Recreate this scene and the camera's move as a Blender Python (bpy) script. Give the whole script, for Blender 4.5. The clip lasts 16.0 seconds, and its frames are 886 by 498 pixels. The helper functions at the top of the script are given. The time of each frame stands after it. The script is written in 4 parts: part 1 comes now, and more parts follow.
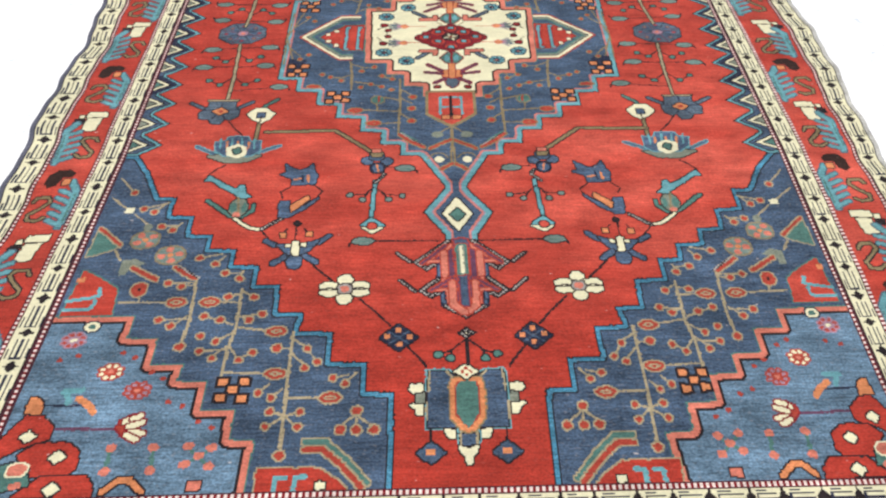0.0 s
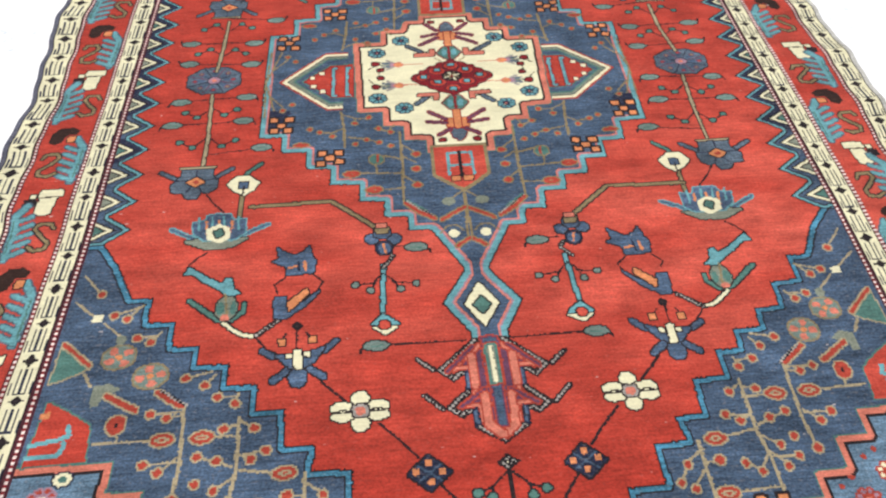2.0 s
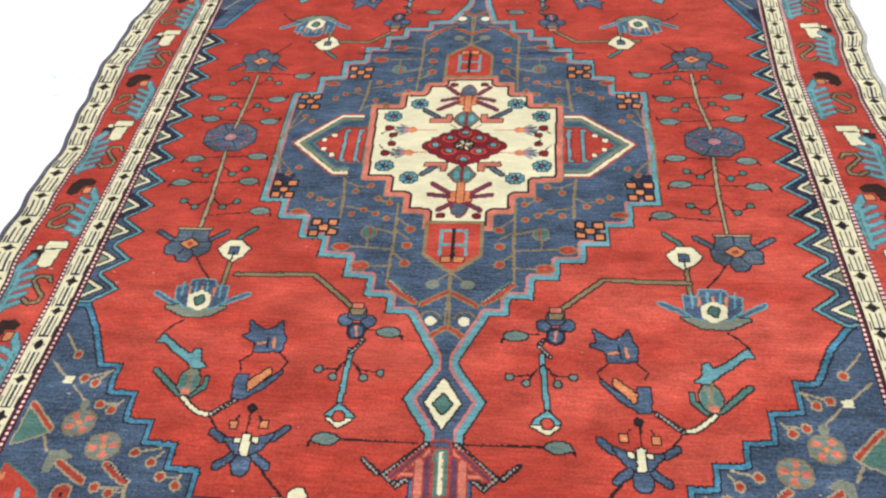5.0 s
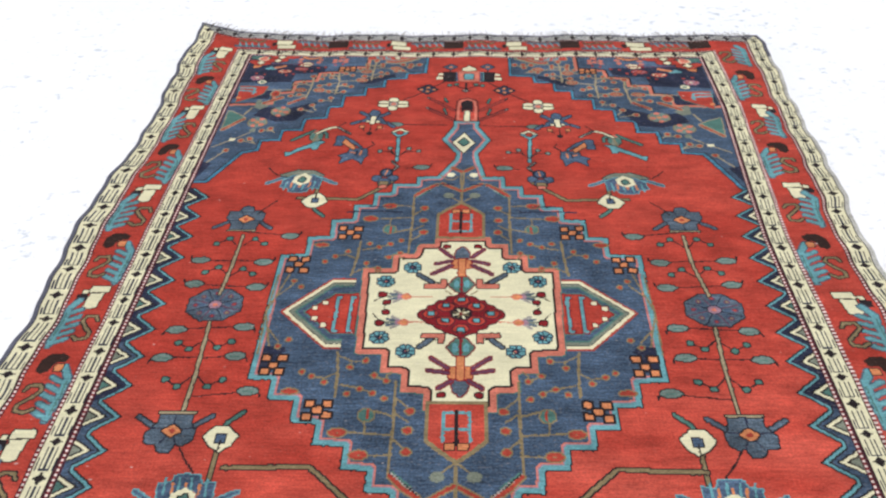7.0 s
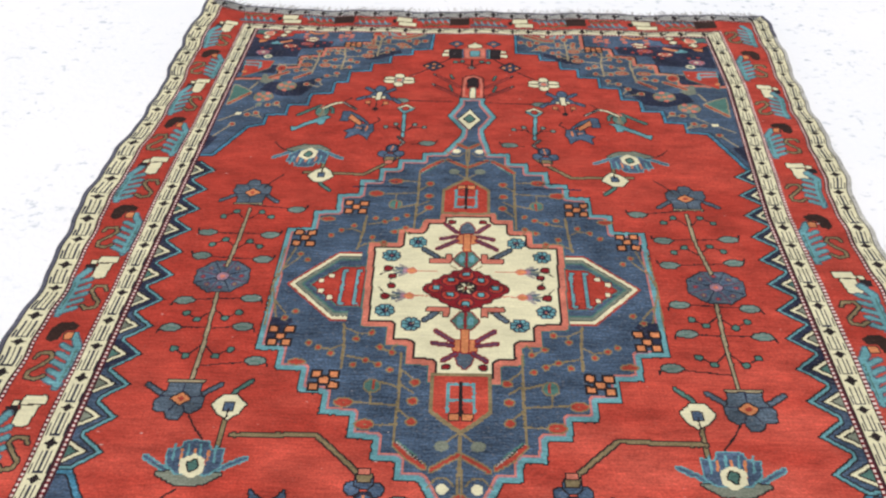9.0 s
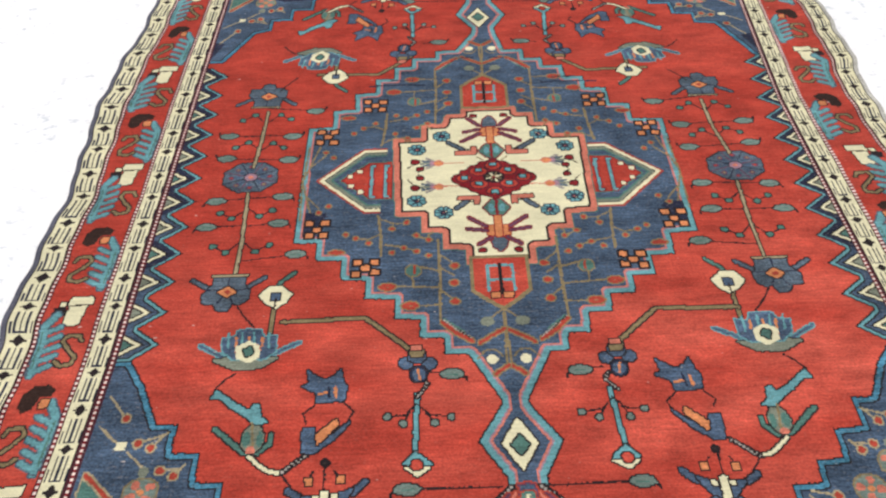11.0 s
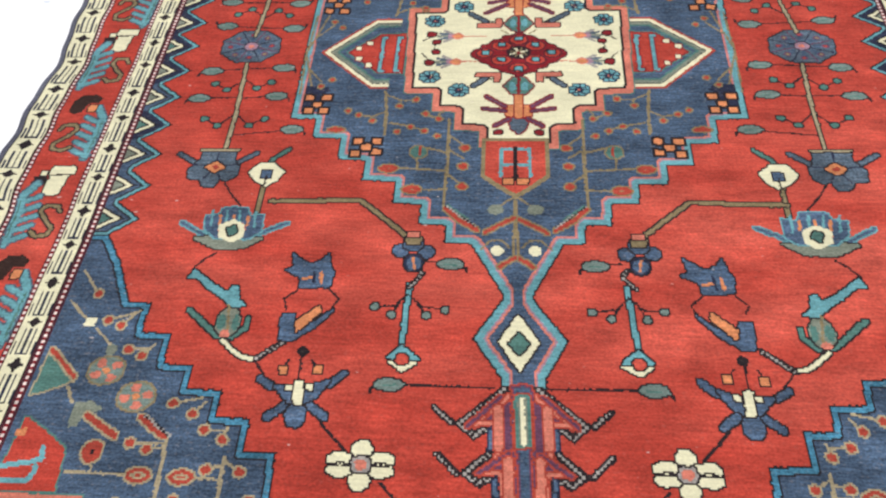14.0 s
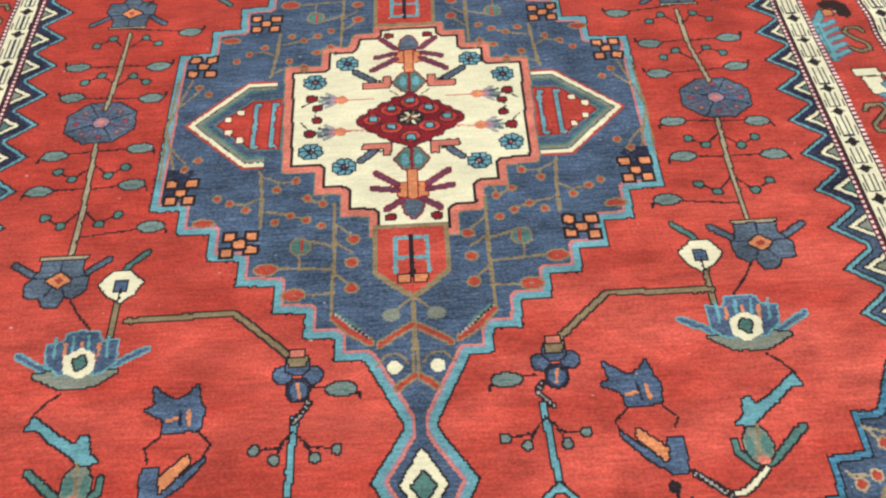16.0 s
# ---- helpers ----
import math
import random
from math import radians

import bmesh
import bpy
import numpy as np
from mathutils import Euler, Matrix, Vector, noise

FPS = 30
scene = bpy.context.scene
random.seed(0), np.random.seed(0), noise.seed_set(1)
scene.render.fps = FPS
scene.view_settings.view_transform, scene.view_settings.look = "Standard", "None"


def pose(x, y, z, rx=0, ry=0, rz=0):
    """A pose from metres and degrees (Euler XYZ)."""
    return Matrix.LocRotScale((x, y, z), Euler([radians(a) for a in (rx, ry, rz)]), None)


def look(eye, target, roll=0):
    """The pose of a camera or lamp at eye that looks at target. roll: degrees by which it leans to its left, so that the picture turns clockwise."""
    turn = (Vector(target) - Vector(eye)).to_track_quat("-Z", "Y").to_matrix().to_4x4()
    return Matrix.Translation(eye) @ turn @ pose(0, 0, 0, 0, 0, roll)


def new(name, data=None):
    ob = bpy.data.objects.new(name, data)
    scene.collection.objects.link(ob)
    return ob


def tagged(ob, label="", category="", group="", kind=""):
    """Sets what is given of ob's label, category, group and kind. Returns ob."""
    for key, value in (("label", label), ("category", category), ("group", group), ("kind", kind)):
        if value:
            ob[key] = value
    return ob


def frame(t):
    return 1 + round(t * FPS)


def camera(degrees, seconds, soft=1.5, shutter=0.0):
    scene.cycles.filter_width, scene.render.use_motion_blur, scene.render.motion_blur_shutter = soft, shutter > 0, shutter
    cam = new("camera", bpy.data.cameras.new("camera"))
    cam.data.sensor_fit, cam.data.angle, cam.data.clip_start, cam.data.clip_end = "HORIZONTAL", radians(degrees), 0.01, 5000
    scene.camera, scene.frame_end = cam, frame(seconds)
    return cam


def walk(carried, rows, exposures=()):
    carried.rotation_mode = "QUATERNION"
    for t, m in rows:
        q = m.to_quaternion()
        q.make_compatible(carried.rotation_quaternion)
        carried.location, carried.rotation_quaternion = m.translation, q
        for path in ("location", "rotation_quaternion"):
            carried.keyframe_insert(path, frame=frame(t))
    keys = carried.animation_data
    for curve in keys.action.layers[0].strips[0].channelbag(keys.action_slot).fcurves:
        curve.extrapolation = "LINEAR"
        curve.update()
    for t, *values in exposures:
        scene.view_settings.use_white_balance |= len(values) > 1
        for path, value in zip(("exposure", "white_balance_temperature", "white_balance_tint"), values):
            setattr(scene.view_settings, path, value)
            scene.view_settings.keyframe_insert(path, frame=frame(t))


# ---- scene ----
cam = camera(62.0, 16.0, soft=2.25)
PATH = [
    (0, (-0.041, -1.703, 1.117), (-0.027, -0.397, -0.397), -0.0),
    (0.5, (-0.034, -1.657, 1.113), (-0.02, -0.371, -0.418), 0.1),
    (1, (-0.056, -1.571, 1.117), (0.008, -0.317, -0.439), 2.7),
    (1.5, (-0.099, -1.468, 1.117), (-0.026, -0.22, -0.444), 0.3),
    (2, (-0.127, -1.388, 1.107), (-0.033, -0.148, -0.46), 0.2),
    (2.5, (-0.091, -1.328, 1.108), (-0.021, -0.092, -0.463), 0.6),
    (3, (-0.031, -1.293, 1.101), (-0.031, -0.065, -0.478), -0.0),
    (3.2, (-0.003, -1.285, 1.1), (-0.019, -0.063, -0.483), -0.1),
    (5.3, (0.123, -1.217, 1.162), (-0.083, 0.057, -0.365), -5.9),
    (5.5, (0.09, -1.199, 1.176), (-0.082, 0.087, -0.346), -4.9),
    (6, (0.041, -1.124, 1.2), (-0.08, 0.184, -0.307), -3.7),
    (6.5, (0.025, -1.079, 1.212), (-0.074, 0.326, -0.208), -2.8),
    (7, (0.026, -1.076, 1.22), (-0.058, 0.376, -0.154), -2.1),
    (7.5, (0.016, -1.083, 1.222), (-0.059, 0.361, -0.159), -1.1),
    (8, (0.015, -1.09, 1.223), (-0.066, 0.338, -0.175), -1.3),
    (10.3, (-0.036, -1.147, 1.217), (-0.099, 0.235, -0.227), -0.9),
    (10.5, (-0.061, -1.164, 1.204), (-0.095, 0.194, -0.264), -1.2),
    (11, (-0.121, -1.198, 1.176), (-0.122, 0.093, -0.351), -1.7),
    (11.5, (-0.142, -1.22, 1.168), (-0.147, 0.064, -0.365), -1.9),
    (12, (-0.157, -1.208, 1.137), (-0.153, 0.051, -0.418), -2.9),
    (12.5, (-0.167, -1.153, 1.112), (-0.131, 0.041, -0.491), -2.2),
    (13, (-0.163, -1.078, 1.055), (-0.141, 0.083, -0.574), -1.7),
    (13.5, (-0.157, -1.103, 1.023), (-0.155, 0.066, -0.601), -3.0),
    (14, (-0.027, -1.155, 1.015), (-0.188, -0.043, -0.64), -5.8),
    (14.5, (0.101, -1.214, 1.013), (-0.022, -0.106, -0.647), -2.3),
    (15, (0.132, -1.166, 1.026), (0.105, -0.074, -0.649), -2.1),
    (15.5, (0.098, -1.072, 1.043), (0.13, 0.008, -0.641), -1.7),
    (16, (0.028, -0.906, 0.983), (0.054, 0.173, -0.701), -1.6),
]
walk(cam, [(t, look(eye, target, roll)) for t, eye, target, roll in PATH],
     exposures=[(0, 0.25, 6500, 10), (3.2, 0.27, 6600, 10), (5.5, 0.17, 6500, 10), (6.5, 0.09, 6400, 10), (8, -0.03, 6450, 10), (10.5, 0.01, 6750, 10), (12, 0.11, 6600, 10), (14, 0.17, 6450, 10), (15, 0.20, 6300, 10), (16, 0.25, 6500, 10)])

# ---- light: an overcast noon sky ----
world = bpy.data.worlds.new("sky")
scene.world = world
world.use_nodes = True
wn = world.node_tree.nodes
sky = wn.new("ShaderNodeTexSky")
sky.sky_type, sky.sun_disc = "NISHITA", False
sky.sun_elevation, sky.sun_rotation = radians(52), radians(200)
sky.air_density, sky.dust_density = 1.0, 3.0
world.node_tree.links.new(sky.outputs[0], wn["Background"].inputs[0])
wn["Background"].inputs[1].default_value = 0.13
sun = new("sun", bpy.data.lights.new("sun", "SUN"))
sun.data.energy, sun.data.angle, sun.data.color = 2.6, radians(30), (1.0, 0.925, 0.82)
sun.matrix_world = look((-1.0, -2.6, 3.6), (0, 0, 0))

# ---- materials ----
def nodes_of(name):
    m = bpy.data.materials.new(name)
    m.use_nodes = True
    nt = m.node_tree
    return m, nt, nt.nodes, nt.nodes["Principled BSDF"]


def noise_node(nt, scale, detail, stretch=(1, 1, 1)):
    geo = nt.nodes.new("ShaderNodeNewGeometry")
    vm = nt.nodes.new("ShaderNodeVectorMath")
    vm.operation = "MULTIPLY"
    vm.inputs[1].default_value = stretch
    nt.links.new(geo.outputs["Position"], vm.inputs[0])
    n = nt.nodes.new("ShaderNodeTexNoise")
    n.inputs["Scale"].default_value, n.inputs["Detail"].default_value = scale, detail
    nt.links.new(vm.outputs[0], n.inputs["Vector"])
    return n


def ramp(nt, source, lo, hi, a, b):
    r = nt.nodes.new("ShaderNodeMapRange")
    r.inputs[1].default_value, r.inputs[2].default_value = lo, hi
    r.inputs[3].default_value, r.inputs[4].default_value = a, b
    nt.links.new(source, r.inputs[0])
    return r.outputs[0]


def mul(nt, a, b):
    n = nt.nodes.new("ShaderNodeMath")
    n.operation = "MULTIPLY"
    nt.links.new(a, n.inputs[0])
    nt.links.new(b, n.inputs[1])
    return n.outputs[0]


def wool(name, rgb, fade, mottle, paled, grain):
    """Knotted wool: dye lots in weft-wise streaks, worn pale flecks, knot grain."""
    m, nt, nodes, bsdf = nodes_of("wool_" + name)
    streak = ramp(nt, noise_node(nt, 3.0, 4, (1.2, 16, 1)).outputs[0], 0.3, 0.7, 1 - 0.6 * fade, 1 + 0.6 * fade)
    cloud = ramp(nt, noise_node(nt, 9.0, 6, (1, 1.5, 1)).outputs[0], 0.3, 0.7, 1 - mottle, 1 + mottle)
    pile = ramp(nt, noise_node(nt, 14.0, 8, (1, 2.2, 1)).outputs[0], 0.32, 0.68, 1 - 0.8 * mottle, 1 + 0.8 * mottle)
    knot = ramp(nt, noise_node(nt, 230.0, 2, (1, 1.3, 1)).outputs[0], 0.25, 0.75, 1 - grain, 1 + grain)
    weft = ramp(nt, noise_node(nt, 1.0, 5, (26, 230, 1)).outputs[0], 0.3, 0.7, 1 - 1.5 * fade, 1 + 1.5 * fade)
    # paler red mixed in by position: most across the near half, towards the right
    geo = nodes.new("ShaderNodeNewGeometry")
    split = nodes.new("ShaderNodeSeparateXYZ")
    nt.links.new(geo.outputs["Position"], split.inputs[0])
    near_pale = mul(nt, ramp(nt, split.outputs[1], -0.1, -0.42, 0.35, 1.0), ramp(nt, split.outputs[1], -0.95, -0.55, 0.1, 1.0))
    patchy = mul(nt, ramp(nt, noise_node(nt, 4.0, 9, (1, 3.0, 1)).outputs[0], 0.33, 0.67, 0.2, 1.0), ramp(nt, split.outputs[0], -0.5, 0.6, 0.7, 1.3))
    scale_pale = nodes.new("ShaderNodeMath")
    scale_pale.operation = "MULTIPLY"
    scale_pale.inputs[1].default_value = paled
    nt.links.new(mul(nt, near_pale, patchy), scale_pale.inputs[0])
    pale = nodes.new("ShaderNodeMix")
    pale.data_type = "RGBA"
    pale.inputs[6].default_value, pale.inputs[7].default_value = (*rgb, 1), (0.560, 0.102, 0.068, 1)
    nt.links.new(scale_pale.outputs[0], pale.inputs[0])
    hsv = nodes.new("ShaderNodeHueSaturation")
    nt.links.new(pale.outputs[2], hsv.inputs["Color"])
    nt.links.new(mul(nt, mul(nt, mul(nt, mul(nt, streak, cloud), pile), knot), weft), hsv.inputs["Value"])
    worn = ramp(nt, noise_node(nt, 120.0, 4, (1, 1.8, 1)).outputs[0], 0.58, 0.78, 0.0, 0.16 + 0.4 * (fade > 0.2))
    mix = nodes.new("ShaderNodeMix")
    mix.data_type = "RGBA"
    mix.inputs[7].default_value = (*[0.55 * c + 0.45 * v for c, v in zip(rgb, (0.5, 0.42, 0.36))], 1)
    nt.links.new(worn, mix.inputs[0])
    nt.links.new(hsv.outputs[0], mix.inputs[6])
    lint = nodes.new("ShaderNodeMix")      # specks of lint and broken pile
    lint.data_type = "RGBA"
    lint.inputs[7].default_value = (0.62, 0.55, 0.50, 1)
    nt.links.new(ramp(nt, noise_node(nt, 75.0, 1, (0.8, 1.5, 1)).outputs[0], 0.77, 0.83, 0.0, 0.6), lint.inputs[0])
    nt.links.new(mix.outputs[2], lint.inputs[6])
    nt.links.new(lint.outputs[2], bsdf.inputs["Base Color"])
    bsdf.inputs["Roughness"].default_value = 0.9
    bsdf.inputs["Specular IOR Level"].default_value = 0.15
    bsdf.inputs["Sheen Weight"].default_value = 0.03
    bsdf.inputs["Sheen Roughness"].default_value = 0.5
    bump = nodes.new("ShaderNodeBump")
    bump.inputs["Strength"].default_value, bump.inputs["Distance"].default_value = 0.5, 0.0015
    nt.links.new(noise_node(nt, 260.0, 3).outputs[0], bump.inputs["Height"])
    nt.links.new(bump.outputs[0], bsdf.inputs["Normal"])
    return m


DYES = dict(
    red=(0.325, 0.033, 0.020), crimson=(0.185, 0.011, 0.015), rust=(0.31, 0.045, 0.028), pink=(0.50, 0.155, 0.105),
    orange=(0.52, 0.195, 0.080), cream=(0.64, 0.61, 0.40), tan=(0.20, 0.155, 0.080), straw=(0.30, 0.25, 0.15), blush=(0.66, 0.56, 0.50),
    maroon=(0.055, 0.012, 0.018), steel=(0.060, 0.096, 0.150), mauve=(0.28, 0.17, 0.21), sage=(0.165, 0.185, 0.140), leafgrey=(0.135, 0.185, 0.160),
    teal=(0.066, 0.150, 0.125), sky=(0.110, 0.275, 0.295), azure=(0.050, 0.170, 0.250), blue=(0.048, 0.077, 0.120),
    slate=(0.070, 0.098, 0.126), pale=(0.100, 0.165, 0.225), navy=(0.017, 0.021, 0.042), purple=(0.105, 0.042, 0.075),
    grey=(0.28, 0.26, 0.23), ash=(0.40, 0.40, 0.36), black=(0.018, 0.013, 0.014), brown=(0.030, 0.015, 0.011), cord=(0.085, 0.088, 0.115))
NAMES = list(DYES)
BLUES = ("blue", "steel", "pale", "slate", "navy", "azure")
WOOL = [wool(n, c, 0.24 if n in BLUES else 0.05 if n == "cream" else 0.13, 0.30 if n in BLUES else 0.08 if n == "cream" else 0.19, 0.80 if n == "red" else 0.0,
             0.10 if n == "cream" else 0.5 if n in BLUES else 0.30) for n, c in DYES.items()]


def concrete():
    m, nt, nodes, bsdf = nodes_of("white_painted_concrete")
    big = noise_node(nt, 1.3, 6)
    mix = nodes.new("ShaderNodeMix")
    mix.data_type = "RGBA"
    mix.inputs[6].default_value, mix.inputs[7].default_value = (0.84, 0.87, 0.885, 1), (0.89, 0.90, 0.905, 1)
    nt.links.new(ramp(nt, big.outputs[0], 0.35, 0.65, 0, 1), mix.inputs[0])
    spot = ramp(nt, noise_node(nt, 38.0, 5, (1, 1.4, 1)).outputs[0], 0.60, 0.70, 0.0, 0.75)
    stain = nodes.new("ShaderNodeMix")
    stain.data_type = "RGBA"
    stain.inputs[7].default_value = (0.34, 0.42, 0.48, 1)
    cluster = ramp(nt, noise_node(nt, 3.2, 3).outputs[0], 0.42, 0.66, 0.05, 1.0)
    nt.links.new(mul(nt, spot, cluster), stain.inputs[0])
    nt.links.new(mix.outputs[2], stain.inputs[6])
    nt.links.new(stain.outputs[2], bsdf.inputs["Base Color"])
    bsdf.inputs["Roughness"].default_value = 0.75
    bump = nodes.new("ShaderNodeBump")
    bump.inputs["Strength"].default_value, bump.inputs["Distance"].default_value = 0.4, 0.004
    nt.links.new(noise_node(nt, 60.0, 6).outputs[0], bump.inputs["Height"])
    nt.links.new(bump.outputs[0], bsdf.inputs["Normal"])
    return m


# ---- the ground ----
def sheet(name, size, nx, material):
    bm = bmesh.new()
    bmesh.ops.create_grid(bm, x_segments=nx, y_segments=nx, size=size)
    me = bpy.data.meshes.new(name)
    bm.to_mesh(me)
    bm.free()
    me.materials.append(material)
    return new(name, me)


ground = sheet("ground", 400, 8, concrete())
ground.location.z = -0.012
tagged(ground, "white painted concrete ground with faint grey stains", "ground", kind="structure")

# ---- the rug: one knot is one cell of a woven chart ----
KNOT = 0.0025
HALF, NEAR, FAR, FIELD, FIELD_NEAR, FIELD_FAR = 0.964, -1.42, 1.300, 0.730, -1.215, 1.140
COLS = int(round(2 * HALF / KNOT))
ROWS_Q = int(round((FAR - NEAR) / KNOT))
PC = -HALF + (np.arange(COLS) + 0.5) * KNOT
QC = NEAR + (np.arange(ROWS_Q) + 0.5) * KNOT
_rng = np.random.RandomState(7)
_soft = _rng.uniform(-1, 1, (2, ROWS_Q, COLS))
_soft = (_soft + np.roll(_soft, 1, 1) + np.roll(_soft, 1, 2) + np.roll(_soft, (1, 1), (1, 2))) / 2
PJ, QJ = _soft * 0.0007          # the weaver's small slips, in metres
dye = np.zeros((ROWS_Q, COLS), np.int16)
owner = np.zeros((ROWS_Q, COLS), np.int32)
parts = []          # name, label, parent's number, quarter
state = dict(now=0, sx=1, sy=-1, far_p=0, far_q=0, right=0, flip=0, axis=0, corner=0)


def far(p, q):
    """How far the weaver moved the next motifs in the far half, in mm."""
    state.update(far_p=p, far_q=q)


def right(p):
    state["right"] = p


def turn_over(p):
    """Next motifs of one near quarter are not mirrored, but repeated about this place."""
    state["flip"] = p


def motif(name, label="", on=""):
    here = state["sx"], state["sy"]
    ground = [i for i, (known, *_, quarter_of) in enumerate(parts) if known == on]
    own = [i for i in ground if parts[i][3] == here] or ground[:1]
    parts.append((name, label, own[0] if own else -1, here))
    state["now"] = len(parts) - 1


def pairs(text):
    return [tuple(float(v) for v in w.split(",")) for w in text.split()]


NEAR_STEPS = (0.45, 0.571, 0.626, 0.680, 0.721, 0.761, 0.810, 0.876, 0.920, 0.985, 1.215)
FAR_STEPS = (0.46, 0.612, 0.660, 0.715, 0.772, 0.832, 0.888, 0.938, 0.985, 1.030, 1.140)


def place(p, q):
    """A point of the quarter's chart, in mm, in the whole chart, in metres."""
    if state["sx"] > 0 and state["sy"] < 0:
        p = (2 * state["flip"] - p if state["flip"] else p) + state["right"]
    if state["sy"] > 0:
        p, q = p + state["far_p"], q + state["far_q"]
    p, q = p / 1000 * state["sx"], q / 1000
    if state["sy"] > 0:         # the far half: turned over and drawn in towards its end
        q = -q
        if state["corner"]:     # the far corners climb by other steps
            return p, float(np.interp(q, NEAR_STEPS, FAR_STEPS))
        q = q * 1.022 if q < 0.85 else 0.869 + (q - 0.85) * 0.735
    return p + state["axis"] / 1000, q


def grow(m):
    g = m.copy()
    g[1:] |= m[:-1]
    g[:-1] |= m[1:]
    g[:, 1:] |= g[:, :-1].copy()
    g[:, :-1] |= g[:, 1:].copy()
    return g


def shrink(m, square=True):
    if square:
        return ~grow(~m)
    g = m.copy()
    g[1:] &= m[:-1]
    g[:-1] &= m[1:]
    g[:, 1:] &= m[:, :-1]
    g[:, :-1] &= m[:, 1:]
    return g


def lay_in(window, mask, layers):
    """Knots a mask: rings of dye from its edge inwards; each leading + widens it by one knot."""
    r0, c0 = window
    while layers.startswith("-"):
        layers, mask = layers[1:], shrink(mask)
    n = len(layers) - len(layers.lstrip("+"))
    layers = layers[n:]
    for _ in range(n):
        mask = grow(mask)
    if n and ":" not in layers.split()[0]:
        layers = layers.replace(" ", ":%d " % n, 1)
    d = dye[r0:r0 + mask.shape[0], c0:c0 + mask.shape[1]]
    o = owner[r0:r0 + mask.shape[0], c0:c0 + mask.shape[1]]
    o[mask] = state["now"]
    for word in layers.split():
        name, _, n = word.partition(":")
        if name == "dots":
            rr, cc = np.indices(mask.shape)
            checks = (rr // 2 + cc // 2) % 2 == 0
            d[mask & checks], d[mask & ~checks] = NAMES.index("grey"), NAMES.index("black")
        else:
            d[mask] = NAMES.index(name)
        for i in range(int(round(float(n or 0) * 0.0032 / KNOT))):
            mask = shrink(mask, i % 2 == 0)


def window(points, pad=0.02):
    ps, qs = [a for a, b in points], [b for a, b in points]
    c0, c1 = np.searchsorted(PC, (min(ps) - pad, max(ps) + pad))
    r0, r1 = np.searchsorted(QC, (min(qs) - pad, max(qs) + pad))
    pp, qq = np.meshgrid(PC[c0:c1], QC[r0:r1])
    return (r0, c0), pp + PJ[r0:r1, c0:c1], qq + QJ[r0:r1, c0:c1]


def knot_polygon(layers, points):
    at, pp, qq = window(points)
    inside = np.zeros(pp.shape, bool)
    for (a, b), (c, d) in zip(points, points[1:] + points[:1]):
        if b != d:
            inside ^= ((b > qq) != (d > qq)) & (pp < (c - a) * (qq - b) / (d - b) + a)
    lay_in(at, inside, layers)


def fill(layers, text):
    knot_polygon(layers, [place(p, q) for p, q in pairs(text)])


def centre(layers, text):
    """A shape on the long axis: one half is given, from the axis round to the axis."""
    if state["sx"] < 0:
        return
    pts = pairs(text)
    pts[0], pts[-1] = (0, pts[0][1]), (0, pts[-1][1])
    knot_polygon(layers, [place(p, q) for p, q in pts] + [place(-p, q) for p, q in pts[-2:0:-1]])


def line(layers, width, text):
    points = [place(p, q) for p, q in pairs(text)]
    at, pp, qq = window(points, 0.03)
    mask = np.zeros(pp.shape, bool)
    for (a, b), (c, d) in zip(points, points[1:]):
        n = (c - a) ** 2 + (d - b) ** 2 + 1e-12
        t = np.clip(((pp - a) * (c - a) + (qq - b) * (d - b)) / n, 0, 1)
        mask |= (pp - a - t * (c - a)) ** 2 + (qq - b - t * (d - b)) ** 2 < (width / 2000) ** 2
    lay_in(at, mask, layers)


def shaped(layers, p, q, rp, rq, power):
    p, q = place(p, q)
    rp, rq = rp / 1000, rq / 1000
    at, pp, qq = window([(p - rp, q - rq), (p + rp, q + rq)])
    lay_in(at, (np.abs(pp - p) / rp) ** power + (np.abs(qq - q) / rq) ** power < 1, layers)


def oval(layers, p, q, rp, rq):
    shaped(layers, p, q, rp, rq, 2)


def lozenge(layers, p, q, rp, rq):
    shaped(layers, p, q, rp, rq, 1)


def block(layers, p, q, rp, rq):
    shaped(layers, p, q, rp, rq, 20)


CORNER = {          # the corner's stepped edge, by half and side
    (-1, 1): "800,-452 708,-456 664,-505 628,-571 591,-571 591,-626 539,-629 537,-679 488,-684 486,-721 434,-722 431,-760 388,-761 388,-809 331,-812 328,-875 280,-877 "
             "288,-918 232,-921 234,-984 173,-986 174,-1044 127,-1046 124,-1290 800,-1290",
    (-1, -1): "800,-440 700,-446 661,-499 622,-574 585,-576 585,-628 536,-630 535,-681 489,-683 489,-720 435,-722 436,-763 385,-764 387,-811 341,-813 339,-876 290,-879 "
              "296,-919 235,-922 237,-985 173,-988 174,-1045 126,-1047 122,-1290 800,-1290",
    (1, 1): "800,430 716,440 646,598 594,606 594,650 543,652 542,707 492,708 490,765 444,768 444,826 386,830 385,882 327,884 325,930 275,931 273,978 214,979 210,1016 136,1020 134,1340 800,1340",
    (1, -1): "800,455 690,458 623,583 581,595 581,640 528,643 529,691 473,693 472,750 412,757 412,815 374,820 374,882 311,888 311,934 255,941 255,987 188,995 188,1026 128,1033 122,1340 800,1340"}
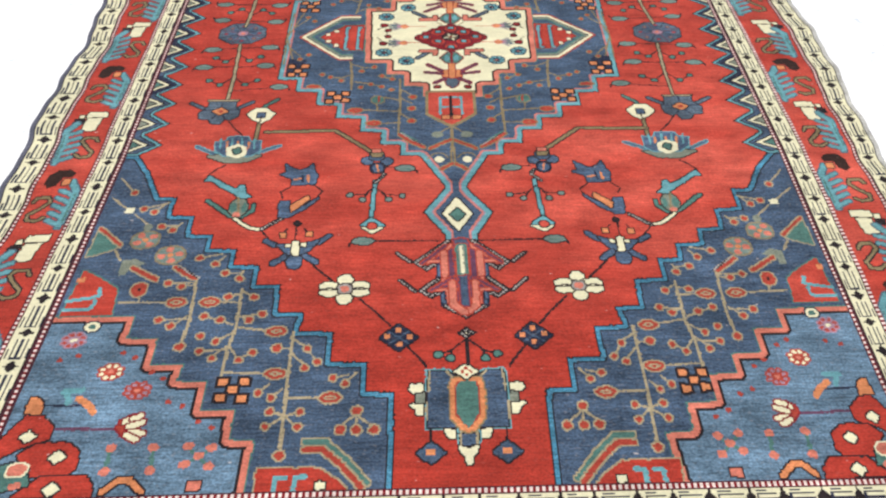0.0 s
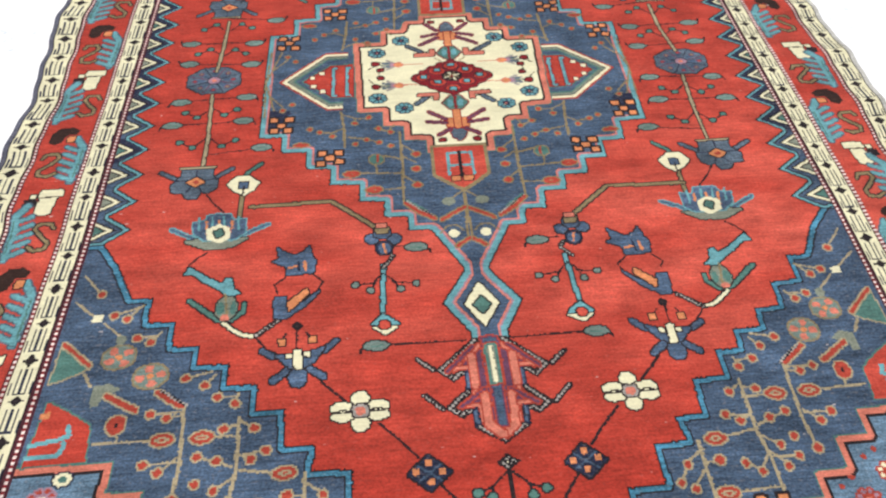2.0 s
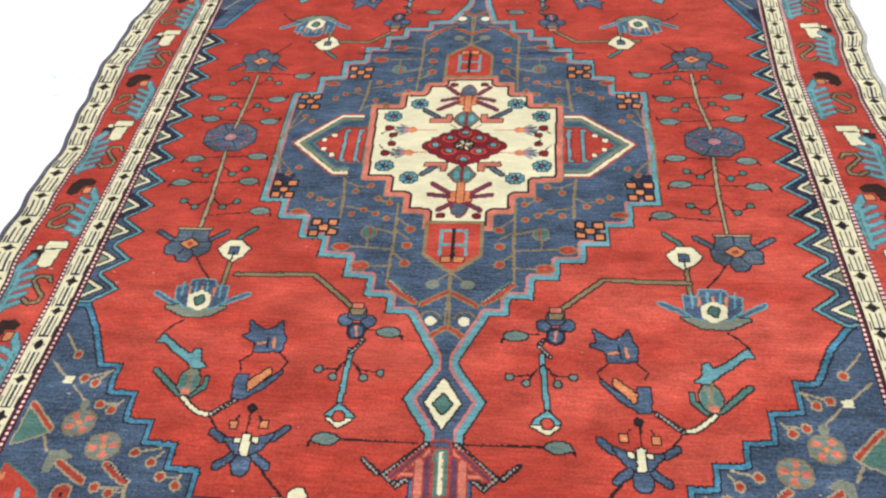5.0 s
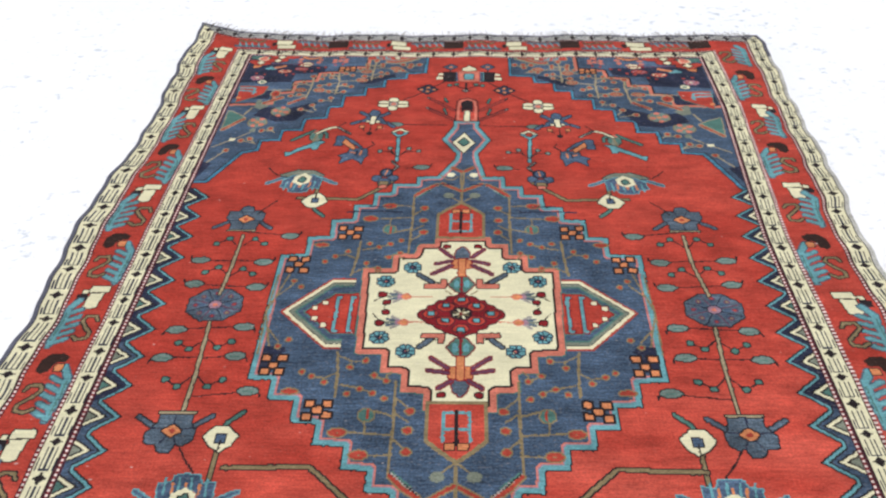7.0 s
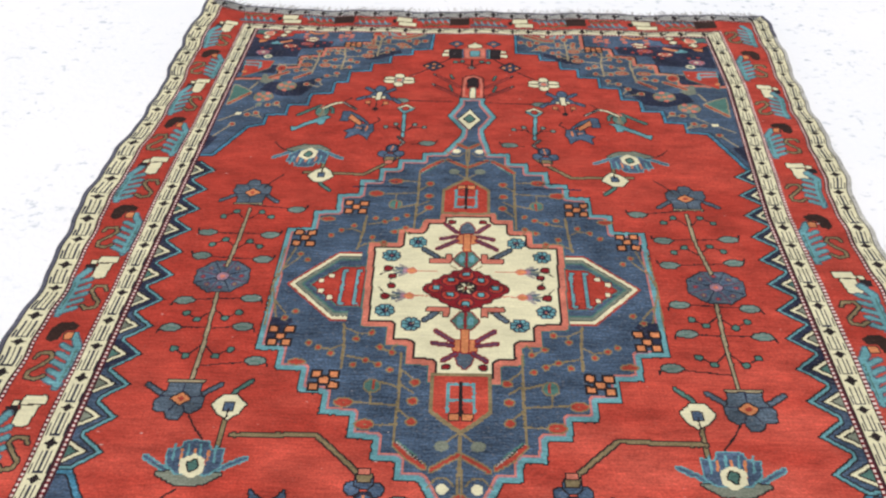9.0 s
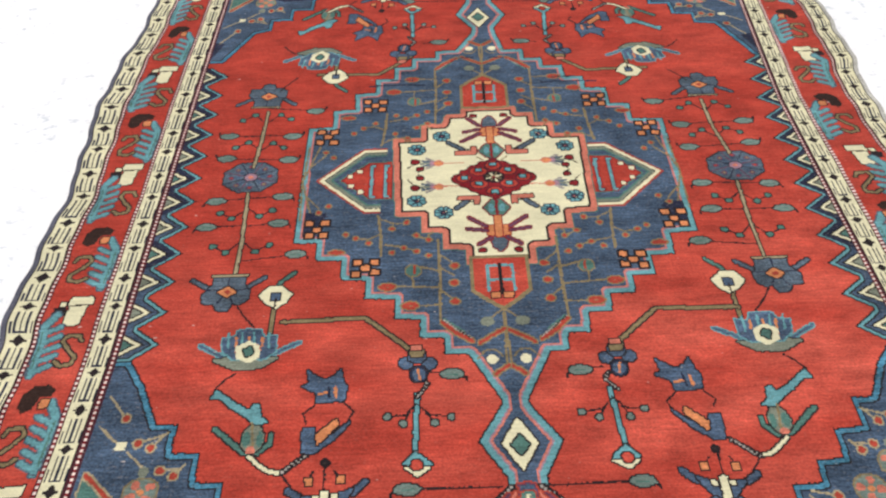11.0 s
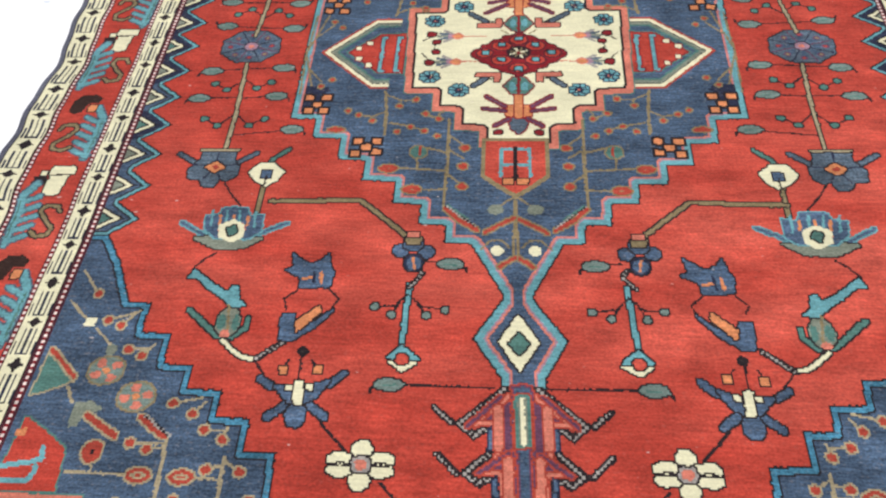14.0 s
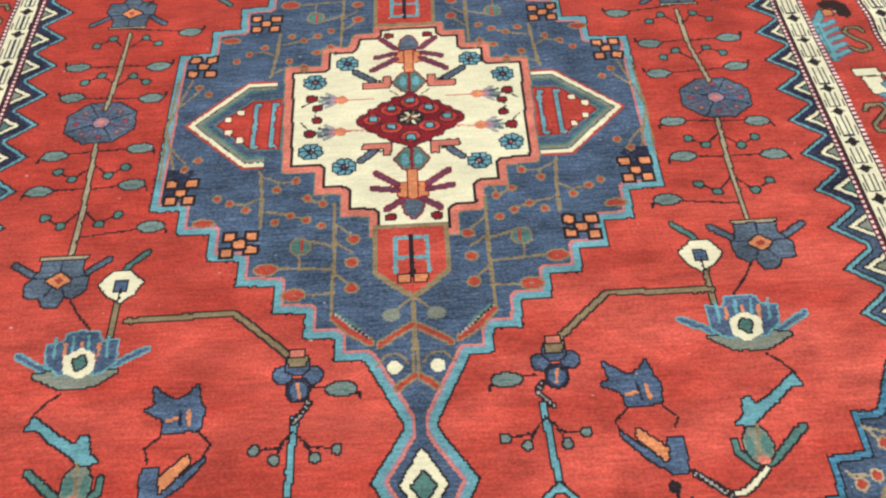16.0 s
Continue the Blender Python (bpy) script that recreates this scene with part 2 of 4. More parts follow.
PANEL = {           # its inner panel
    (-1, 1): "800,-882 589,-887 589,-930 532,-931 530,-981 474,-984 473,-1021 421,-1025 422,-1075 367,-1079 367,-1128 319,-1132 333,-1290 800,-1290",
    (-1, -1): "800,-872 590,-878 590,-926 537,-928 537,-981 482,-983 486,-1016 436,-1018 437,-1071 381,-1073 383,-1126 342,-1128 347,-1290 800,-1290",
    (1, 1): "800,845 604,847 605,906 554,910 553,959 499,961 497,1004 442,1008 438,1050 350,1056 350,1340 800,1340",
    (1, -1): "800,812 590,827 592,888 538,897 540,960 473,969 472,1019 397,1025 394,1056 319,1060 321,1340 800,1340"}


def straight(layers, text):
    """A shape drawn in its own half and on its own side."""
    knot_polygon(layers, [(p / 1000 * state["sx"] + state["axis"] / 1000, q / 1000) for p, q in pairs(text)])


def regions():
    """The quarter's large grounds: the corner and its inner panel, with the darker dye lots of the far corners."""
    quarter_of = state["sy"], state["sx"]
    motif("spandrel", "blue stepped corner ground with a bright blue edge", "")
    straight("black:1 azure:2.6 black:1 blue", CORNER[quarter_of])
    if state["sy"] > 0:
        straight("navy", "745,472 728,478 702,540 730,548 745,540")
        straight("navy", "640,770 565,738 508,745 480,795 456,850 540,812 620,815")
        straight("navy", "340,962 300,966 228,1008 232,1028 300,1010 355,985")
    motif("corner_panel", "paler blue corner panel with a salmon stepped edge", "")
    straight("teal:0.8 pink:3 black:1.4 " + ("pale" if state["sy"] < 0 else "steel"), PANEL[quarter_of])
    if state["sy"] > 0:
        straight("navy", "728,862 615,862 612,912 728,925")
        straight("navy", "728,960 565,965 560,1020 470,1030 460,1075 728,1090")


MEDALLION = (       # its stepped edge, quarter by quarter round the rug
    (1, "426,-174 366,-178 364,-234 314,-235 313,-285 266,-285 265,-328 214,-329 212,-370 165,-370 162,-416 118,-416 116,-454 80,-455 29,-548 26,-558 76,-631 40,-694 38,-742"),
    (-1, "28,-742 30,-694 72,-629 24,-558 26,-548 76,-456 120,-454 120,-419 166,-416 165,-375 215,-372 215,-326 275,-322 275,-277 325,-274 327,-224 380,-222 382,-174 432,-174"),
    (-1, "434,192 376,196 379,255 325,258 330,318 277,320 279,374 232,376 233,421 186,424 187,460 124,461 125,491 70,492 24,572 22,594 66,662 34,730 34,762"),
    (1, "45,762 45,730 80,664 44,596 47,568 65,494 114,494 117,453 161,454 165,418 214,419 215,367 262,368 262,319 313,319 313,255 361,254 358,195 431,192"))
HEART = (           # the cream centre's edge
    (1, "212,-93 152,-98 153,-139 109,-142 112,-186 62,-189 66,-233"), (-1, "53,-230 52,-189 101,-186 98,-142 146,-138 145,-93 203,-91"),
    (-1, "213,133 147,132 147,181 96,180 87,214 50,213 47,238"), (1, "63,239 65,215 103,216 100,178 148,178 146,133 218,134"))


def closed(layers, quarters):
    knot_polygon(layers, [(side * p / 1000, q / 1000) for side, text in quarters for p, q in pairs(text)])


def chevron(layers, side, tip, top, low, inset):
    """An open arrowhead on the short axis: tip, upper and lower shoulder, and its inset from the outer edge."""
    state.update(sx=side, sy=-1)
    p0, q0 = tip
    knot_polygon(layers, [(side * p / 1000, q / 1000) for p, q in (
        (p0 - 1.45 * inset, q0), (top[0] - 0.3 * inset, top[1] - inset), (top[2], top[1] - inset), (low[2], low[1] + inset), (low[0] - 0.3 * inset, low[1] + inset))])


def heart_quarter(side, half):
    """A quarter of the cream centre; half: -1 near, 1 far."""
    state.update(sx=side, sy=-1)

    def at(near, away):
        return away if half > 0 else near
    for p, q in ((175, at(-60, 104)), (116, at(-97, 148))):
        motif("blue_rosette", "small rosette of blue petals with a pink heart", "medallion")
        for k in range(8):
            a = (k + 0.5) * math.pi / 4
            oval("+navy sky", p + 14 * math.cos(a), q + 12 * math.sin(a), 6, 4.6)
        oval("navy:1 pink", p, q, 5.5, 5)
    motif("hook", "salmon hook edged in black", "medallion")
    fill("+black pink", at("84,-49 36,-50 36,-74 48,-74 48,-60 84,-60", "84,83 36,83 36,109 48,109 48,95 84,95"))
    line("black", 5, at("53,-66 62,-64", "53,101 62,101"))
    motif("slate_leaf", "slate-green leaf", "medallion")
    line("+black slate", 9, at("66,-66 87,-85", "68,102 101,125"))
    motif("thread", "thin pink thread", "medallion")
    q = at(-18, 57)
    line("pink", 3, "120,%d 66,%d" % (q, q - half))
    line("tan", 3, at("36,-42 26,-46", "36,74 22,64"))
    motif("fan_flower", "grey fan flower with a salmon base", "medallion")
    for dp, dq, dye_name in ((26, 16, "grey"), (36, 9, "slate"), (39, 0, "sage"), (36, -9, "slate"), (26, -16, "grey")):
        line(dye_name, 7, "%d,%d %d,%d" % (126, q, 126 + dp, q + dq))
    oval("mauve", 138, q, 8, 8)
    shaped("pink:1 orange", 125, q, 13, 10, 1.6)
    motif("cherry", "crimson cherries on a dark twig", "medallion")
    oval("+black crimson", 179, at(-20, 63), 9, 7)
    oval("+black crimson", 167, at(11, 40), 7, 6)
    line("black", 3, at("179,-14 196,6", "179,57 196,44"))
    line("black", 3, at("167,14 172,24", "167,36 172,28"))
    # the plum lily, half of it
    motif("lily", "plum and orange lily on cream", "medallion")
    for text in (("62,-114 26,-140", "67,-146 26,-152", "45,-190 18,-172") if half < 0 else ("52,210 24,182", "62,160 26,170", "70,127 24,155")):
        line("+crimson purple", 6.5, text)
    oval("+black crimson", 38, at(-206, 219), 8, 5)


def arm(side):
    """The red arrowhead panel at one side of the cream centre."""
    tip = (400, 12) if side < 0 else (394, 9)
    top = (294, 113, 240) if side < 0 else (277, 110, 233)
    low = (286, -92, 250) if side < 0 else (284, -95, 228)
    motif("side_arrow", "red arrowhead panel framed in cream", "medallion")
    for inset, name in ((0, "rust"), (5, "cream"), (13, "black"), (15, "sage"), (22, "teal"), (27, "blue")):
        chevron(name, side, tip, top, low, inset)
    mid = -3 * side + 5
    red = "348,%d 284,66 222,70 222,-54 278,-51" % (mid + 3)
    fill("teal:0.8 crimson:0.6 red", red)
    motif("bracket", "turquoise bracket on red", "medallion")
    for p in (241, 272):
        line("+crimson sky", 7, "%d,54 %d,54 %d,-43 %d,-43" % ((p - 6, p, p, p - 6) if side < 0 else (p + 6, p, p, p + 6)))
    for p, q in ((300, 38), (322, 22), (318, -8), (296, -26)):
        motif("cream_knot", "cream knot on red", "medallion")
        block("+crimson cream", p, q, 5.5, 5)


def medallion():
    motif("medallion", "blue stepped medallion with a turquoise edge", "")
    closed("black:1 sky:3 mauve:0.8 pink:0.6 blue", MEDALLION)
    arm(1)
    arm(-1)
    motif("cream_heart", "cream stepped centre with a salmon edge", "medallion")
    closed("++++++teal:0.8 pink:3.6 black:1.3 cream", HEART)
    state.update(sx=1, sy=-1, far_p=0, far_q=0, right=0, flip=0, axis=6)
    for half in (-1, 1):
        motif("teal_leaves", "pair of teal leaves on a crimson stalk", "medallion")
        s, o = half, (0 if half < 0 else 8)
        centre("+crimson teal", "0,%d 12,%d 30,%d 14,%d 0,%d" % tuple(o + s * v for v in (62, 64, 86, 108, 112)))
        oval("sky", 12, o + 87 * s, 7, 12)
        oval("sky", -12, o + 87 * s, 7, 12)
        line("crimson", 7, "0,%d 0,%d" % (o + 56 * s, o + 114 * s))
        motif("lily_heart", "orange and slate heart of the lily", "medallion")
        centre("+crimson slate", "0,%d 20,%d 14,%d 0,%d" % tuple(o + s * v for v in (170, 172, 196, 211)))
        centre("+crimson orange", "0,%d 8,%d 8,%d 24,%d 24,%d 0,%d" % tuple(o + s * v for v in (111, 111, 137, 139, 164, 170)))
        line("crimson", 3, "9,%d 9,%d" % (o + 140 * s, o + 168 * s))
        line("crimson", 3, "-9,%d -9,%d" % (o + 140 * s, o + 168 * s))
    for side in (1, -1):
        for half in (-1, 1):
            heart_quarter(side, half)
    state.update(sx=1, sy=-1)
    motif("heart_rosette", "crimson lozenge of rosettes", "medallion")
    centre("+maroon crimson", "0,-60 16,-50 32,-46 40,-38 54,-34 60,-24 74,-20 78,-12 92,-4 96,5 88,15 76,20 72,29 58,33 52,44 36,46 30,55 14,58 0,68")
    for p, q, rp, rq in ((0, 45, 20, 15), (0, -36, 20, 14), (34, 27, 22, 15), (-34, 27, 22, 15), (34, -14, 22, 15), (-34, -14, 22, 15), (68, 6, 19, 14), (-68, 6, 19, 14)):
        oval("maroon:0.7 red:1.6 crimson", p, q, rp, rq)
    for p, q in ((66, 8), (34, 31), (34, -12), (-66, 8), (-34, 31), (-34, -12), (0, 49), (0, -39)):
        motif("turquoise_knot", "", "medallion")
        block("+black sky", p, q, 6.5, 4.5)
    motif("star", "small star of tan and black petals", "medallion")
    oval("+maroon black", 0, 7, 22, 17)
    for k in range(8):
        a = (k + 0.5) * math.pi / 4
        line("tan" if k % 2 else "cream", 3.6, "%.1f,%.1f %.1f,%.1f" % (5 * math.cos(a), 7 + 4 * math.sin(a), 18 * math.cos(a), 7 + 13 * math.sin(a)))
    oval("crimson", 0, 7, 4, 4)
    state["axis"] = 0


def zigzag(side):
    """The strip of cream and teal triangles beside the field."""
    state.update(sx=side, sy=-1)
    q0, step, slant = (-426, 76.0, 0.032) if side > 0 else (-411, 73.9, 0.012)
    teeth = [(655 + slant * (step * k), q0 + step * k) for k in range(12)]
    motif("zigzag_edge", "zigzag of navy and turquoise bands", "")
    pts = [(800, q0 - step * 0.5)]
    for p, q in teeth:
        pts += [(p + 50, q - step / 2), (p, q)]
    pts += [(teeth[-1][0] + 50, teeth[-1][1] + step / 2), (800, teeth[-1][1] + step * 0.55)]
    knot_polygon("black:1 sky:1.9 black:0.8 blue", [place(p, q) for p, q in pts])
    for k, (p, q) in enumerate(teeth):
        if k > 4 or k % 4 == 3 or (side > 0 and k > 3):
            motif("dark_chevron", "", "zigzag_edge")
            knot_polygon("navy", [place(a, b) for a, b in ((p + 13, q), (p + 62, q - 37), (p + 90, q - 37), (p + 90, q + 37), (p + 62, q + 37))])
        motif("triangle", "cream triangle with a %s heart" % ("grey-green" if k % 3 else "teal"), "zigzag_edge")
        knot_polygon("black:0.8 cream:1.6 black:0.7 " + ("sage" if k % 3 else "teal"), [place(a, b) for a, b in ((p + 29, q), (748, q - 36), (748, q + 36))])


def leaf(p, q, tail):
    """A grey-green leaf with a dark hooked tip; tail: the side to which it hooks."""
    line("black", 5, "%d,%d %d,%d %d,%d" % (p + 12 * tail, q - 2, p + 26 * tail, q - 6, p + 27 * tail, q - 13))
    fill("+black leafgrey", " ".join("%.1f,%.1f" % (p + a * tail, q + b) for a, b in ((-23, 1), (-12, 9), (6, 11), (19, 6), (23, -3), (12, -8), (-6, -9), (-16, -5))))
    line("teal", 3, "%d,%d %d,%d" % (p - 10 * tail, q, p + 10 * tail, q - 1))


def quarter():
    """All the motifs of one quarter of the rug, in mm from its centre."""
    # the stem with its octagonal flower, leaves and berries
    far(0, -50)
    shift = 8 if state["sx"] > 0 else 0
    motif("leaf_spray", "dark twig of the flower column", "field")
    line("black", 3.2, "610,-41 541,-36")
    line("black", 3.2, "475,-33 542,-36")
    line("black", 3.2, "621,-118 542,-116")
    line("black", 3.2, "474,-113 540,-118")
    line("black", 3.2, "426,-202 543,-216")
    line("black", 3.6, "600,-174 570,-192 541,-158 510,-190 482,-172")
    line("black", 3.6, "602,-80 573,-94 541,-66 514,-90 488,-75")
    for p, q, tail in ((616, -43, 1), (470, -34, -1), (623, -119, 1), (470, -113, -1), (423, -201, -1)):
        motif("leaf", "", "field")
        leaf(p, q, tail)
    for p, q in pairs("600,-173 571,-191 481,-173 508,-190 602,-79 574,-95 514,-90 487,-74"):
        motif("berry", "", "field")
        oval("+black teal", p, q, 7, 6)
    far(0, 0)
    motif("stem", "tan stem of the flower column", "field")
    line("+black straw", 6, "541,-252 541,-150 549,-20" if state["sy"] < 0 else "541,-252 543,-150 %d,-60" % (549 + shift))
    if state["sy"] < 0:
        motif("octagon_flower", "slate-blue octagonal flower with pink heart", "field")
        cq = 31 if state["sx"] < 0 else 19
        cp = 551 + shift
        fill("+black:0.8 slate", " ".join("%.1f,%.1f" % (cp + 66 * math.cos(k * math.pi / 4 + 0.35), cq + 50 * math.sin(k * math.pi / 4 + 0.35)) for k in range(8)))
        for k in range(8):
            a = k * math.pi / 4 + 0.35
            line("navy" if k % 2 else "purple", 3, "%d,%d %.1f,%.1f" % (cp, cq, cp + 62 * math.cos(a), cq + 47 * math.sin(a)))
            a += math.pi / 8
            line("blue", 10, "%.1f,%.1f %.1f,%.1f" % (cp + 26 * math.cos(a), cq + 20 * math.sin(a), cp + 45 * math.cos(a), cq + 34 * math.sin(a)))
            shaped("purple:0.6 rust" if k % 2 else "purple:0.8 tan", cp + 44 * math.cos(a), cq + 34 * math.sin(a), 7, 6, 2)
        oval("+navy mauve", cp, cq, 14, 11)
        oval("pink", cp, cq, 6, 5)
    far(0, -18)
    motif("blue_flower", "slate-blue flower with an orange heart", "field")
    line("+black slate", 8, "624,-262 584,-287")
    line("+black slate", 8, "478,-259 514,-286")
    fill("+black slate", " ".join("%d,%d" % (549 + a, -293 + b) for a, b in (
        (-33, 40), (33, 40), (31, 18), (40, 8), (50, -6), (46, -28), (22, -30), (16, -42), (6, -48), (-8, -46), (-14, -30), (-30, -32), (-44, -20), (-46, 0), (-34, 12))))
    line("+black straw", 3.6, "%d,-252 %d,-252" % (584, 514))
    for a, b in ((2, 38), (44, 6), (18, -30), (-16, -30), (-40, 6)):
        line("navy", 3, "549,-293 %d,%d" % (549 + a, -293 + b))
    lozenge("+black orange", 549, -293, 20, 14)
    lozenge("rust", 549, -293, 8, 6)
    far(0, 0)
    motif("twig", "dark twig", "field")
    line("black", 4, "523,-330 510,-350 483,-380")
    line("black", 4, "503,-480 521,-494 535,-512")
    motif("branch", "tan branch of the field", "field")
    far(-66, -73)
    line("+black tan", 7, "451,-329 450,-393")
    far(0, -20)
    right(22)
    line("+black tan", 7, "430,-370 370,-369 272,-365 227,-402 184,-440")
    right(0)
    far(-66, -73)
    motif("white_flower", "cream six-sided flower with a blue heart", "field")
    line("+black teal", 7, "453,-290 443,-271 418,-249")
    fill("+black cream", "485,-305 467,-283 443,-281 417,-303 429,-325 445,-337 468,-325")
    block("+black steel", 450, -309, 8, 8)
    line("black", 3.8, "449,-313 450,-335")
    far(-53, -30)
    motif("lotus", "cream and blue lotus on sage leaves", "field")
    line("+sky steel", 6, "579,-418 523,-449")
    line("+sky steel", 6, "392,-417 445,-444")
    fill("+black sage", "552,-450 515,-443 456,-447 426,-449 457,-470 506,-473 528,-462")
    fill("+sky steel", "540,-403 516,-400 513,-387 497,-384 469,-385 461,-402 437,-399 435,-436 456,-451 512,-449 535,-431")
    line("sky", 4.5, "530,-392 525,-424")
    line("sky", 4.5, "504,-392 499,-424")
    line("sky", 4.5, "481,-392 476,-424")
    line("sky", 4.5, "452,-393 449,-426")
    line("orange", 5, "513,-402 511,-420")
    line("orange", 5, "489,-402 487,-420")
    line("orange", 5, "464,-404 462,-421")
    oval("pink", 487, -431, 24, 17)
    fill("+cream cream", "509,-424 488,-414 469,-424 465,-444 483,-456 505,-444")
    fill("+black teal", "497,-428 483,-422 476,-436 489,-446")
    far(-31, -50)
    motif("blue_bough", "turquoise angular bough", "field")
    fill("+black sky", "539,-530 531,-511 514,-524 492,-540 466,-555 461,-543 449,-544 444,-568 430,-580 453,-583 475,-565 501,-548 523,-529")
    far(-23, -46)
    motif("green_bud", "sage-green bud with a pink base and two leaves", "field")
    line("+black teal", 8, "521,-588 494,-610 463,-635")
    line("+black teal", 8, "422,-603 423,-619 442,-635")
    oval("+black sage", 453, -609, 19, 25)
    line("tan", 4, "458,-580 451,-622")
    oval("teal", 464, -609, 7, 14)
    oval("teal", 441, -610, 6, 14)
    oval("pink", 455, -630, 8, 7)
    far(-25, -28)
    motif("pale_twig", "cream and dotted twig", "field")
    line("+black cream", 6, "455,-641 436,-657 419,-668 400,-672")
    line("+black dots", 5, "398,-672 379,-657 358,-641")
    line("black", 4, "396,-677 379,-697")
    far(-27, -55)
    turn_over(319)
    motif("tulip", "blue two-pointed tulip", "field")
    fill("+black steel", "372,-477 356,-489 337,-500 321,-491 309,-477 305,-501 297,-514 301,-543 350,-545 353,-525 380,-511 366,-504")
    line("orange", 5, "347,-528 333,-525")
    line("orange", 6, "318,-516 316,-534")
    line("navy", 5, "330,-514 328,-535")
    line("black", 3.8, "352,-549 371,-565 365,-585")
    line("black", 3.8, "301,-547 283,-564 292,-579")
    turn_over(0)
    far(0, -18)
    right(-17)
    motif("open_leaf", "blue leaf with an orange centre", "field")
    fill("+black steel", "371,-593 350,-593 344,-616 314,-604 287,-579 291,-589 318,-619 350,-641 368,-638")
    fill("+black orange", "348,-607 312,-576 308,-588 343,-625")
    right(0)
    far(12, -12)
    motif("blue_blossom", "blue blossom with tan tip and sage leaf", "field")
    line("+black sky", 8, "178,-649 175,-595 172,-536")
    right(15)
    far(26, -6)
    line("+black dots", 4, "172,-539 152,-515 163,-501")
    right(30)
    far(40, 0)
    oval("+black steel", 191, -470, 13, 12)
    oval("+black steel", 148, -472, 13, 12)
    oval("+black steel", 170, -455, 17, 15)
    oval("+black navy", 168, -494, 16, 17)
    oval("steel", 168, -495, 12, 12)
    fill("+black tan", "185,-442 157,-442 159,-457 181,-457")
    block("+black pink", 171, -437, 10, 5)
    line("orange", 4, "170,-484 166,-504")
    right(20)
    far(6, -24)
    line("black", 3.8, "148,-490 115,-493")
    leaf(108, -496, -1)
    right(0)
    far(12, -12)
    line("black", 3.8, "221,-577 194,-575 173,-553 151,-575 118,-580")
    line("black", 3.8, "197,-589 186,-570")
    line("black", 3.8, "144,-591 158,-570")
    for p, q in pairs("225,-577 197,-591 143,-591 114,-580"):
        oval("+black leafgrey", p, q, 6, 6)
    fill("+black sky", "200,-665 177,-642 150,-666 175,-670")
    fill("+black cream", "200,-669 150,-671 175,-687")
    oval("+black red", 176, -666, 9, 9)
    motif("side_leaf", "sage leaf on a dark tendril", "field")
    line("black", 3.8, "176,-707 38,-709")
    leaf(192, -708, 1)
    far(-50, -16)
    motif("moth_flower", "blue winged flower with a white bar", "field")
    line("black", 5, "290,-762 274,-781 246,-807")
    line("black", 4, "328,-663 327,-706")
    line("black", 3.8, "351,-683 346,-671")
    line("black", 3.8, "303,-681 312,-671")
    line("+black steel", 10, "384,-703 363,-716")
    line("+black steel", 10, "260,-692 280,-710")
    line("+black steel", 11, "364,-762 336,-741")
    line("+black steel", 11, "281,-760 311,-738")
    fill("+black steel", "363,-713 339,-712 308,-712 278,-701 297,-731 316,-741 336,-741")
    oval("+black steel", 323, -758, 15, 18)
    fill("+black cream", "333,-704 319,-704 316,-742 330,-742")
    for p, q in pairs("339,-716 309,-715"):
        block("+black cream", p, q, 4.5, 4)
    for p, q in pairs("352,-689 300,-687"):
        block("+black orange", p, q, 6, 6)
    oval("black", 327, -657, 9, 9)
    far(0, 0)
    motif("white_blossom", "cream four-petalled flower with a pink heart", "field")
    line("black", 5, "193,-852 163,-882 136,-913")
    line("black", 5, "105,-959 88,-979 72,-1001")
    oval("+black cream", 222, -806, 14, 14)
    oval("+black cream", 222, -848, 14, 14)
    for dp in (-28, 28):
        oval("+black cream", 222 + dp, -820, 19, 10)
        oval("+black cream", 222 + dp, -835, 18, 9)
    line("black", 3, "264,-828 180,-828")
    shaped("+black grey", 222, -827, 13, 11, 3)
    shaped("pink", 222, -827, 8, 7, 3)
    motif("check_lozenge", "navy lozenge with four orange knots", "field")
    lozenge("+black navy", 121, -939, 34, 29)
    line("blue", 3.4, "138,-927 103,-951")
    line("blue", 3.4, "104,-927 138,-951")
    for p, q in pairs("121,-923 120,-953 141,-936 101,-938"):
        block("orange", p, q, 5, 5)
    motif("bird_palmette", "blue winged palmette with orange oval and cream lobes", "field")
    state["axis"] = -5 if state["sy"] < 0 else 8
    far(0, 26)
    if state["sy"] < 0:
        fill("+black cream", "74,-1034 96,-1034 98,-1044 92,-1051 74,-1051")
        fill("+black cream", "74,-1071 99,-1071 88,-1082 84,-1093 74,-1093")
        fill("+black sage", "72,-1051 86,-1052 86,-1070 72,-1070")
        centre("sky:0.8 black:0.6 blue", "0,-1016 12,-1016 32,-1004 70,-1004 72,-1060 71,-1120 0,-1122")
        line("straw", 4, "62,-1008 65,-1034 65,-1048")
        line("straw", 4, "68,-1070 68,-1100")
        fill("+black cream", "22,-1120 40,-1118 34,-1134 22,-1134")
        centre("sky:0.8 black:0.5 steel:1 blue", "0,-1120 22,-1122 19,-1150 0,-1154")
        line("straw", 3.4, "14,-1122 13,-1146")
        centre("+black cream", "0,-1152 18,-1146 12,-1162 5,-1166 5,-1180 0,-1181")
        centre("+tan orange:2 rust:0.8 teal", "0,-1126 12,-1120 29,-1097 30,-1040 24,-1024 0,-1020")
        centre("teal", "0,-1116 9,-1108 15,-1096 15,-1032 0,-1028")
        line("straw", 3.4, "24,-1022 34,-1010")
        centre("+black cream", "0,-1026 22,-1011 0,-996")
        for dp, dq in ((0, 6), (0, -6), (7, 0)):
            block("red", dp, -1011 + dq, 3, 3)
    else:
